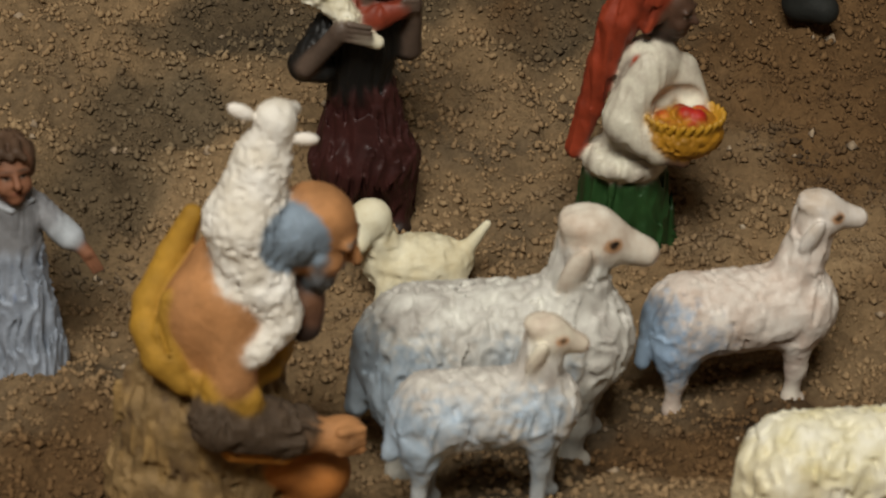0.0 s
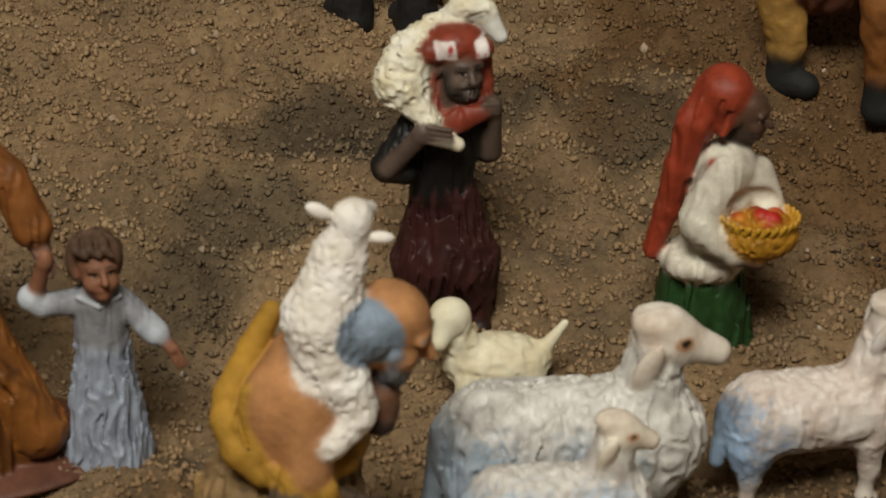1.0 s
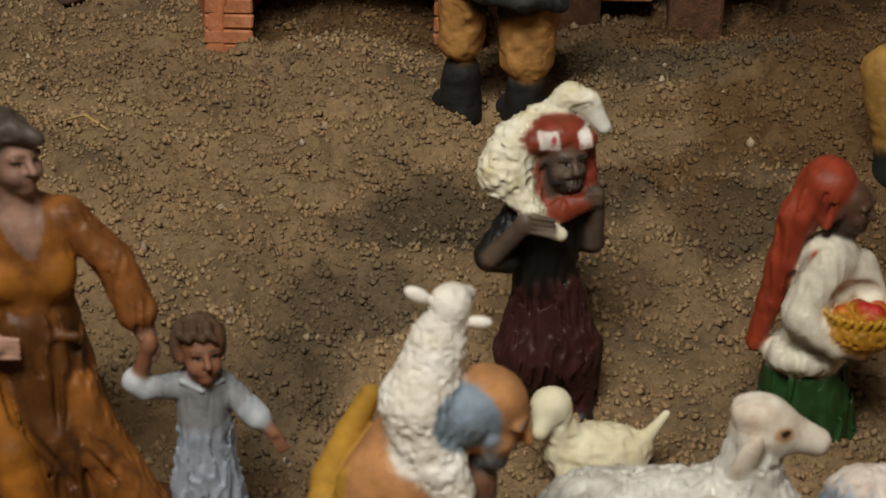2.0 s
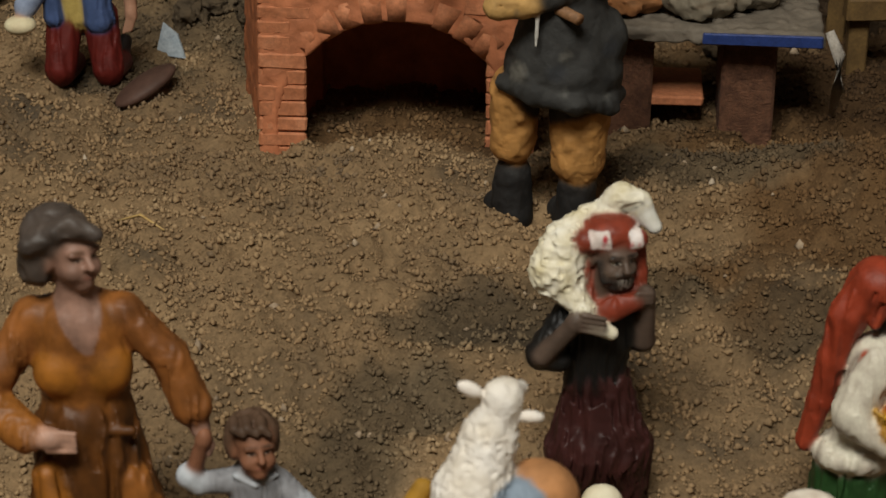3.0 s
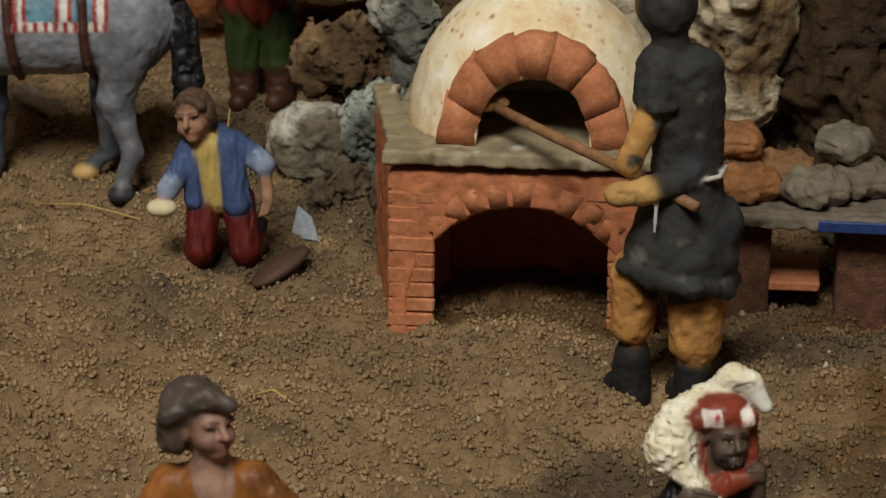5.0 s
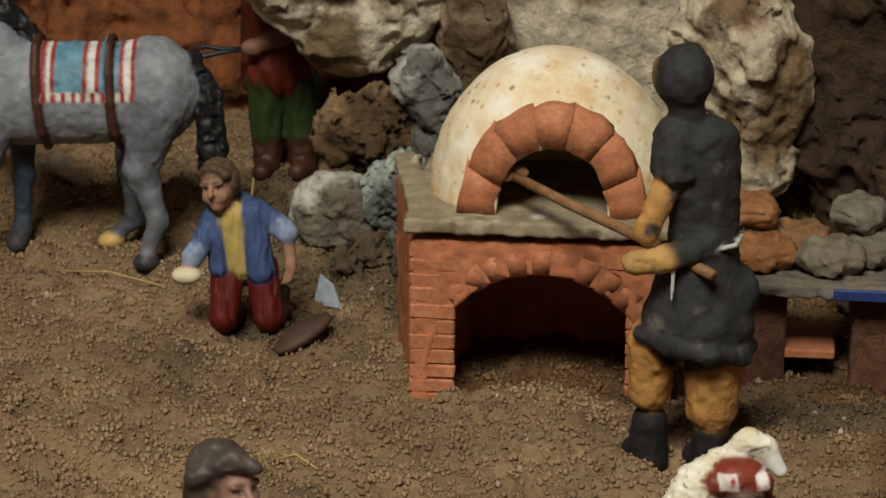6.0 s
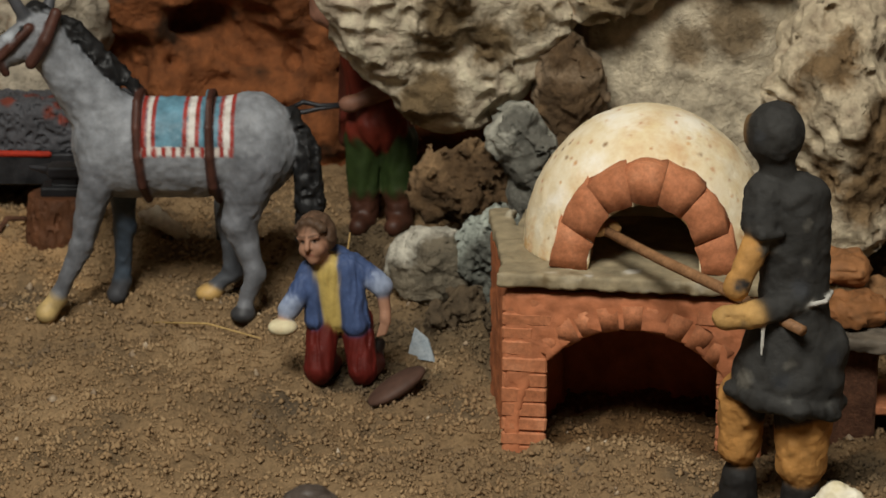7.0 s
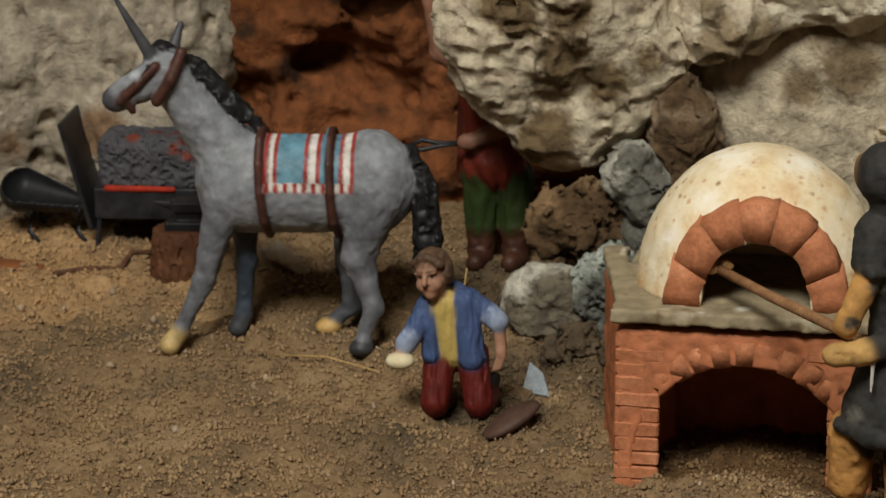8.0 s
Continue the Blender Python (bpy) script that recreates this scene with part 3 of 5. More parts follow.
# ---------------------------------------------------------------- figurines
def head(s, c, h, skin, turn=0.0, nod=0.0, lean=0.0, lip="7a463c", dark="1e1410", brow="3a2a20", white="b5a99c"):
    """A face modelled from its parts; h: half its height. Unturned it looks along -y."""
    m = Euler([radians(a) for a in (nod, lean, turn)]).to_matrix()
    tilt = (nod, lean, turn)

    def at(a, b, up):
        return tuple(Vector(c) + m @ Vector((a * h, b * h, up * h)))

    s.ball(at(0, 0.12, 0.28), (0.70 * h, 0.80 * h, 0.70 * h), skin, turn=tilt)
    s.ball(at(0, -0.16, -0.22), (0.58 * h, 0.58 * h, 0.74 * h), skin, turn=tilt)
    s.ball(at(0, -0.50, -0.74), 0.25 * h, skin, blend=0.22 * h)
    for e in (-1, 1):
        s.ball(at(e * 0.31, -0.50, -0.34), 0.25 * h, skin, blend=0.2 * h)
        s.ball(at(e * 0.27, -0.84, 0.06), (0.19 * h, 0.16 * h, 0.10 * h), skin, turn=tilt, carve=True, blend=0.1 * h)
        s.ball(at(e * 0.70, 0.12, -0.08), (0.09 * h, 0.2 * h, 0.26 * h), skin, turn=tilt, blend=0.1 * h)
    s.limb(at(-0.42, -0.66, 0.24), at(0.42, -0.66, 0.24), 0.10 * h, 0.10 * h, skin, blend=0.16 * h)
    s.limb(at(0, -0.72, 0.16), at(0, -0.96, -0.18), 0.09 * h, 0.13 * h, skin, blend=0.1 * h)
    s.limb(at(-0.09, -0.78, -0.22), at(0.09, -0.78, -0.22), 0.075 * h, 0.075 * h, skin, blend=0.08 * h)
    s.limb(at(-0.15, -0.68, -0.50), at(0.15, -0.68, -0.50), 0.07 * h, 0.07 * h, skin, blend=0.14 * h)
    s.stroke("ball", lip, at(0, -0.76, -0.50), (0.17 * h, 0.16 * h, 0.055 * h), turn=tilt, edge=0.08 * h)
    for e in (-1, 1):
        s.stroke("ball", white, at(e * 0.27, -0.70, 0.05), (0.15 * h, 0.2 * h, 0.065 * h), turn=tilt, edge=0.06 * h)
        s.stroke("ball", dark, at(e * 0.27 + 0.02, -0.72, 0.05), (0.065 * h, 0.2 * h, 0.08 * h), turn=tilt, edge=0.05 * h)
        s.stroke("limb", dark, at(e * 0.13, -0.74, 0.11), at(e * 0.42, -0.66, 0.10), 0.035 * h, 0.03 * h, edge=0.05 * h)
        s.stroke("limb", brow, at(e * 0.12, -0.80, 0.29), at(e * 0.46, -0.68, 0.30), 0.06 * h, 0.045 * h, edge=0.08 * h)
    return at


def fingers(s, a, b, across, n, r, skin):
    """Fingers side by side from a to b, stepping along across."""
    for k in range(n):
        o = Vector(across) * (k - (n - 1) / 2)
        s.limb(tuple(Vector(a) + o), tuple(Vector(b) + o), r, r * 0.8, skin, blend=0.25)


def shepherd():
    s = Sculpt(0.08, 0.455, on_ground(0.08, 0.455), 2.0)
    skin, ochre, fur, wool, blue = "a8764a", "a07726", "7f6642", "ddd6cb", "75828f"
    ftex, wtex = ("fur", 1.0, 0.52), ("wool", 0.55, 0.75)
    # sheepskin skirt and legs
    s.ball((-8, 2, 64), (16.5, 12.5, 16), fur, tex=ftex)
    s.ball((-9, 3, 48), (19, 14, 19), fur, tex=ftex)
    s.limb((-14, 3, 44), (-12, 3, 30), 9, 6, "4a3a2b")
    s.limb((8, -3, 56), (14, -4, 52), 7, 6.5, "a5672f")
    s.limb((14, -4, 51), (8, -1, 33), 6.0, 4, "a5672f")
    s.limb((7, -1, 34), (13, -1, 32), 3.5, 3, "30241a")
    for q in range(150):
        u, v = random.uniform(-26, 8), random.uniform(36, 78)
        hip = 1 - ((u + 8) / 16.5) ** 2 - ((v - 64) / 16) ** 2
        hem = 1 - ((u + 9) / 19) ** 2 - ((v - 48) / 19) ** 2
        b = min(2 - 12.5 * math.sqrt(max(hip, 0)), 3 - 14 * math.sqrt(max(hem, 0)))
        s.limb((u, b + 0.3, v), (u + random.uniform(-1.2, 1.2), b - 0.2, v - random.uniform(4, 7)), 0.75, 0.4, random.choice((fur, "6b5438", "957749", "5a4630")), blend=0.9)
    # bare back with the shoulder blade, tunic rolled down round the waist
    s.limb((-9, 1, 82), (-3, -1, 98), 10.5, 9.0, skin)
    s.ball((-8, -4, 92), (8.5, 6.5, 9.0), skin, blend=4.0)
    s.ball((-3.5, -6, 97), (6.0, 5.0, 5.5), skin, blend=3.0)
    s.chain([(-10, 5, 108), (-14, 4, 100), (-18.5, 1, 91.5), (-19.5, -1, 87.5)], [2.2, 3.0, 3.5, 3.2], ochre, blend=0.8)
    s.chain([(-19.5, -3, 88), (-17.0, -6, 83), (-13.0, -8.5, 79)], [3.4, 3.8, 3.0], ochre, blend=1.2)
    s.chain([(-15.5, -5, 96), (-17, -6, 89), (-14, -9, 83)], [1.5, 1.7, 1.3], ochre, blend=1.0)
    s.chain([(-12, -7.5, 79), (-5, -9, 77), (4, -6, 79)], [3.2, 2.8, 2.6], ochre, blend=1.0)
    s.ball((5, 3, 82), (5.0, 9, 8), ochre, blend=0.8)
    # tunic creases take a darker ochre as painted shade
    s.limb((-18.2, -6.5, 93), (-15.5, -9.0, 84), 0.7, 0.5, "7a5a1c", carve=True, blend=0.2)
    s.limb((-13.6, -10.5, 84), (-11, -11.5, 78), 0.6, 0.5, "7a5a1c", carve=True, blend=0.2)
    # near arm, rolled cuff, fur sleeve and fist
    s.limb((-3, -8.5, 95), (-4, -12.0, 81), 5.4, 4.5, skin, blend=4.0)
    s.limb((-7.0, -12.5, 79.5), (-1.5, -13.5, 77.5), 3.0, 3.2, ochre, blend=0.8)
    s.limb((-6, -12.5, 72.5), (8, -11, 67), 6.4, 5.2, "493a2c", tex=("fur", 0.9, 0.5))
    s.limb((-4, -13.5, 65.5), (6, -13, 63), 2.6, 2.0, "a86f28", blend=0.6)
    s.limb((9, -11, 66.5), (15, -11, 65.5), 3.0, 3.4, skin)
    s.ball((18.2, -11, 65.4), (4.2, 4.0, 4.0), skin)
    for k in range(4):
        s.limb((17.0, -14.2 + 0.2 * k, 68.2 - k * 1.7), (21.4, -12.8, 67.8 - k * 1.6), 1.05, 0.95, skin, blend=0.3)
    # gap in the fist, coloured dark for its shade
    s.ball((19.2, -15.2, 66.8), 1.0, "3a2418", carve=True, blend=0.2)
    # far hand and strap
    s.limb((9, -2, 97), (11.5, -4, 90), 3.0, 3.2, "5b3d2c")
    s.ball((11.5, -4, 93.5), (3.2, 3, 3.2), "6d4a33")
    s.ball((10.5, -5, 87), (3.2, 3, 2.4), "2f211b")
    # head
    s.limb((1, -2, 101), (8, -3, 107), 6, 6, skin)
    at = head(s, (12.8, -4, 108.6), 9.6, skin, turn=72, nod=24, white="8f7a66", brow="5d5a55")
    s.ball(at(0, -0.42, -0.84), (3.6, 3.4, 4.6), "54595d", tex=("fur", 0.35, 0.9), blend=0.8)
    s.limb(at(-0.48, -0.3, -0.25), at(-0.30, -0.52, -0.80), 1.6, 2.0, "5d6166", tex=("fur", 0.3, 0.9), blend=0.8)
    s.limb(at(-0.24, -0.74, -0.34), at(0.2, -0.74, -0.34), 0.8, 0.8, "5d6166", blend=0.5)
    s.ball((8.0, -5.2, 109.6), (6.0, 6.6, 7.0), blue, turn=(0, 25, 0), blend=0.5, tex=("fur", 0.35, 0.7))
    s.stroke("ball", blue, (7.4, -9, 110.2), (7.4, 9, 6.8), turn=(0, 18, 0), edge=1.0)
    # lamb over the shoulders
    s.chain([(4.5, -3, 130), (2.5, -3, 124), (-1.0, -5, 112), (0.5, -7, 101)], [3.6, 5.2, 7.6, 6.4], wool, tex=wtex, blend=1.5)
    s.limb((3, -9, 99), (5.5, -10, 94), 5.2, 4.0, wool, tex=wtex)
    s.limb((5, -11, 92), (0.2, -13.5, 88), 3.2, 2.8, wool, tex=("wool", 0.4, 0.8))
    s.ball((4.8, -3, 132.6), (3.9, 3.6, 3.2), wool, turn=(0, 25, 0), blend=1.5, tex=("wool", 0.3, 0.8))
    s.limb((6, -1, 132.8), (8.6, 1.5, 132.0), 2.6, 1.6, wool)
    s.ball((-1.6, -3, 134.4), (2.9, 1.3, 1.5), "e4dcd2", turn=(0, 28, 0), blend=0.3)
    s.ball((10.3, -4, 128.6), (2.7, 1.3, 1.3), "e4dcd2", turn=(0, 6, 0), blend=0.3)
    s.build("shepherd_figurine", 0.5, RESIN_MATT, "bent bald shepherd figurine with a white lamb over his shoulders", "figurine")


def sheep(name, x, y, scale, tones, label, turn, head, muzzle, lift=0.0, amp=0.8, patchy=0.0):
    """Local millimetres before scaling: body about 57 long, the back 39 high, facing +x; head and muzzle: their middles (x, z)."""
    g = on_ground(x, y)
    s = Sculpt(x, y, g, 2.4 * scale)
    wool, tint, face, leg = tones
    k = scale

    def at(a, b, c):
        return (a * k, b * k, g * 1000 + (c + (lift if c > 8 else 0)) * k)

    wt = ("fur", amp * 1.2, 0.58)
    for sx, sy in ((-23, -6), (-18, 6), (12, -6), (17, 5)):
        s.limb(at(sx, sy, 20), at(sx + 1, sy, 10), 5.0 * k, 2.7 * k, leg, tex=("wool", 0.25, 0.6))
        s.limb(at(sx + 1, sy, 10), at(sx + 0.5, sy, 1.5), 2.6 * k, 2.1 * k, leg)
        s.limb(at(sx + 0.5, sy, 1.2), at(sx + 3.0, sy, 0.6), 2.2 * k, 1.8 * k, leg)
    s.limb(at(-18, 0, 27), at(13, 0, 27.5), 11.8 * k, 11.2 * k, wool, tex=wt)
    s.ball(at(-19, 0, 26), (10.5 * k, 10.5 * k, 12 * k), wool, tex=wt)
    s.ball(at(-22, -5, 20), (6.4 * k, 5.6 * k, 10 * k), tint, tex=wt)
    s.limb(at(-28.5, 0, 29), at(-30.5, -1, 14), 2.7 * k, 2.2 * k, tint, tex=("fur", 0.3, 0.6))
    s.ball(at(13, 0, 26), (10.5 * k, 10 * k, 12.5 * k), wool, tex=wt)
    (hx, hz), (mx, mz) = head, muzzle
    s.limb(at(11, 0, 31), at(hx - 1.5, 0, hz - 3), 8.2 * k, 5.2 * k, wool, tex=wt)
    s.ball(at(hx, 0, hz), (6.0 * k, 5.2 * k, 5.8 * k), face)
    s.limb(at(hx + 1, 0, hz), at(mx, 0, mz), 4.8 * k, 3.0 * k, face)
    s.ball(at(hx - 4.5, -5.6, hz - 4), (2.4 * k, 1.7 * k, 6.2 * k), face, turn=(12, 18, 0), blend=0.8)
    s.ball(at(hx - 3.5, 5.8, hz - 3), (2.4 * k, 1.7 * k, 5.6 * k), face, turn=(-12, 18, 0), blend=0.8)
    s.ball(at(hx - 2.5, 0, hz + 3.8), (4.8 * k, 4.6 * k, 2.8 * k), face, tex=("wool", 0.35, 0.5))
    for e in (-1, 1):
        s.stroke("ball", "b08662", at(hx + 2.8, e * 4.8, hz + 0.8), (2.4 * k, 1.7 * k, 1.5 * k), edge=0.7)
        s.stroke("ball", "1c1512", at(hx + 3.0, e * 5.0, hz + 1.0), (1.2 * k, 1.6 * k, 0.7 * k), edge=0.3)
        s.stroke("ball", "a98068", at(mx + 2.6, e * 2.0, mz - 0.6), (1.0 * k, 1.2 * k, 0.8 * k), edge=0.8)
    s.stroke("limb", "a98068", at(mx - 3, -3.2, mz - 1.8), at(mx + 2.5, -2.6, mz - 2.0), 0.4 * k, 0.4 * k, edge=0.5)
    for q in range(18):
        u = random.uniform(-30, 14)
        s.stroke("ball", tint if u < -14 or (random.random() < patchy) else wool, at(u, -11, random.uniform(12, 34)), random.uniform(2, 5) * k, edge=9.0)
    s.stroke("ball", tint, at(-29, -5, 22), (7 * k, 12 * k, 12 * k), edge=7.0)
    s.build(name, 0.56, RESIN_GLOSS, label, "sheep", "sheep of the flock", yaw=turn)


def flock():
    sheep("sheep_figurine", 0.139, 0.480, 1.08, ("c0bcb4", "9ba7b2", "cfc2b2", "a9a59c"), "large white and grey-blue sheep figurine with carved fleece", 0.0, (15, 49.5), (25.5, 45.5), patchy=0.5)
    sheep("lamb_figurine", 0.129, 0.447, 0.70, ("c0bab2", "9eacba", "cbbcaa", "aeb2b4"), "small white and grey-blue lamb figurine beside a larger sheep", 0.0, (14, 51), (23, 47.5), 8.0, 0.6, 0.5)
    sheep("sheep_figurine", 0.1985, 0.499, 0.82, ("cfc2b7", "93a8c0", "d2c7bc", "c8b9ac"), "pinkish white sheep figurine with raised head and blue hindquarters", 4.0, (17, 56), (27.5, 53.5), 1.0, 0.45)
    sheep("sheep_figurine", 0.198, 0.418, 0.88, ("ddd6bd", "dcd2b4", "dcd2b8", "d5cbb0"), "cream sheep figurine with finely curled fleece", 0.0, (20, 46), (31, 42), 4.0, 0.7)
    # cream lamb lying with its head up
    x, y = 0.13, 0.540
    g = on_ground(x, y)
    s = Sculpt(x, y, g, 2.0)
    c, w = "d6ccae", ("wool", 0.5, 0.5)
    s.ball((0, 0, 43), (13, 8, 7), c, tex=w)
    s.limb((-8, 0, 45), (-12, 0, 56), 5, 4, c, tex=w)
    s.ball((-12, -1, 57), (5, 4, 4.6), c)
    s.limb((-13, -2, 56), (-15, -5, 52), 3, 2, c)
    s.limb((9, 0, 43), (16, 0, 53), 2.4, 1.0, c)
    s.limb((-8, -5, 40), (-10, -6, 34), 2.6, 2, c)
    s.limb((8, -5, 40), (8, -6, 34), 2.8, 2, c)
    s.limb((-4, 4, 40), (-4, 4, 33), 2.6, 2, c)
    s.limb((6, 5, 40), (7, 5, 33), 2.6, 2, c)
    s.build("lamb_figurine", 0.65, RESIN, "small cream lamb figurine with a pointed tail", "sheep", "sheep of the flock")


def lamb_bearer():
    x, y = 0.127, 0.57
    g = on_ground(x, y)
    s = Sculpt(x, y, g, 1.4)
    skin, shirt, trouser, wool, red = "54453b", "131211", "371b19", "d8d0b8", "7c3422"
    # wide gathered trousers
    s.limb((-6.4, 0, 74), (-6, 0, 56), 7.6, 12.4, trouser, tex=("pleat", 1.5, 0.30), flat=0.8)
    s.limb((-1, 0, 55), (1.5, 0, 41), 8.6, 5.2, trouser, tex=("pleat", 1.0, 0.34))
    s.limb((-12, 0, 55), (-7.5, 1, 42), 7.0, 4.8, trouser, tex=("pleat", 1.0, 0.34))
    s.limb((1.5, 0, 40), (2.5, -4, 36.5), 4, 3.4, "2a1d18")
    s.limb((-7, 1, 40), (-6, -3, 36.5), 4, 3.4, "2a1d18")
    # shirt and arms
    s.limb((-7.5, 0, 77), (-6.8, 0, 92), 7.4, 8.4, shirt, flat=0.8, tex=("pleat", 0.5, 0.4))
    s.limb((-14, -1, 95), (-21, -4, 85.5), 4.2, 3.8, shirt, tex=("pleat", 0.5, 0.4))
    s.limb((-21.5, -4.5, 84.5), (-17, -5, 83.5), 3.6, 3.0, shirt)
    s.limb((-21.5, -7, 85.5), (-14.5, -9.5, 95.5), 2.4, 2.3, skin, blend=0.6)
    s.ball((-13.2, -10, 97), (2.8, 2.0, 2.6), skin)
    fingers(s, (-12.5, -11.6, 97.2), (-7.4, -11.8, 96.2), (0.1, 0, 1.35), 4, 0.75, skin)
    s.limb((1, -0.5, 94), (3.4, -1, 87), 3.6, 3.4, shirt)
    s.limb((4.0, -3, 87.5), (3.8, -5, 99), 2.5, 2.1, skin)
    s.ball((3.4, -6, 101.5), (2.3, 2.2, 2.8), skin)
    fingers(s, (4.4, -7.4, 101.5), (1.0, -8.2, 102.0), (0, 0, 1.2), 3, 0.7, skin)
    # head, beard, headcloth
    s.limb((-5.5, -1, 98), (-5, -2, 106), 4.4, 4.4, skin)
    at = head(s, (-4.4, -3.0, 111.6), 7.4, skin, turn=20, nod=4, lip="35231e", dark="080606", brow="191310", white="c9c1b4")
    s.ball(at(0, -0.42, -0.72), (3.6, 2.8, 3.2), "221e1c", tex=("fur", 0.4, 1.0), blend=0.6)
    s.limb(at(-0.55, -0.2, -0.1), at(-0.42, -0.42, -0.65), 1.0, 1.6, "221e1c", tex=("fur", 0.3, 1.0), blend=0.5)
    s.limb(at(-0.24, -0.76, -0.36), at(0.24, -0.76, -0.36), 0.7, 0.7, "4a443e", blend=0.3)
    for q in range(6):
        a = -0.36 + 0.145 * q
        s.stroke("limb", "8a837a", at(a, -0.80, -0.58), at(a * 0.8, -0.76, -1.0), 0.28, 0.2, edge=0.3)
    s.ball((-5.4, -1.2, 117.6), (6.9, 6.8, 4.4), red, blend=0.5, tex=("rock", 0.3, 0.4))
    s.limb((-11.6, -4.0, 115.8), (0.6, -4.6, 116.4), 3.0, 2.8, red, blend=0.8)
    s.chain([(-10.6, -1.5, 114), (-11.6, -2, 106), (-10.6, -4, 98.5)], [2.6, 2.3, 2.8], red, tex=("pleat", 0.4, 0.4))
    s.chain([(1.0, -1, 114), (1.8, -2, 106), (1.0, -4, 100)], [2.2, 2.0, 2.4], red, tex=("pleat", 0.4, 0.4))
    s.limb((-9.5, -6, 97.2), (-4.5, -7, 98.2), 2.4, 2.6, red, tex=("fold", 0.3, 6))
    s.limb((-4.5, -7, 99.2), (0.5, -6.5, 100.4), 2.8, 2.4, red, tex=("fold", 0.3, 6))
    for e, w in ((-8.4, 2.4), (0.2, 1.6)):
        s.stroke("box", "d6c9c2", (e, -7, 117.2), (w, 6, 2.3), turn=(0, -8, 0), edge=0.4)
    for a in (-10.2, -7.8, -1.0, 1.0):
        s.stroke("limb", "b32a36", (a, -8, 115.2), (a + 0.5, -8, 119.4), 0.75, 0.6, edge=0.4)
    # the lamb round his neck
    wt = ("wool", 0.75, 0.62)
    s.chain([(-19, -2, 107.5), (-15.5, 0, 113), (-10, 3, 118)], [5.6, 5.8, 4.0], wool, tex=wt)
    s.ball((-17.6, -3, 106), (6.0, 5.4, 6.6), wool, tex=wt)
    s.limb((-14.5, -6, 101.5), (-12, -8, 99), 3.2, 2.6, wool, tex=("wool", 0.4, 0.8))
    s.limb((-10, -9.5, 95.5), (-5.4, -10.4, 93.6), 2.1, 1.8, wool)
    s.chain([(-6.5, 3, 120.5), (-2.5, 2, 124.6), (1.2, 1, 123.8)], [3.2, 3.5, 3.3], wool, tex=("wool", 0.35, 0.7))
    s.limb((2.0, 0.5, 122.8), (5.2, -2, 118.4), 2.9, 1.9, "d2d0c8")
    s.limb((-2.2, -2.0, 123.2), (1.6, -2.4, 125.0), 0.8, 0.5, "3a2f26", carve=True, blend=0.2)
    s.stroke("limb", "2a211b", (-2.4, -2.2, 122.8), (1.8, -2.4, 125.0), 0.7, 0.4, edge=0.5)
    for q in range(60):
        s.stroke("ball", random.choice(("5e4440", "200d0c", "8a7670")), (random.uniform(-20, 9), random.uniform(-13, -6), random.uniform(40, 74)), random.uniform(0.15, 0.45), edge=0.5)
    s.build("lamb_bearer_figurine", 0.45, RESIN_GLOSS, "dark-skinned shepherd figurine in black shirt carrying a cream lamb", "figurine", tall=0.966)


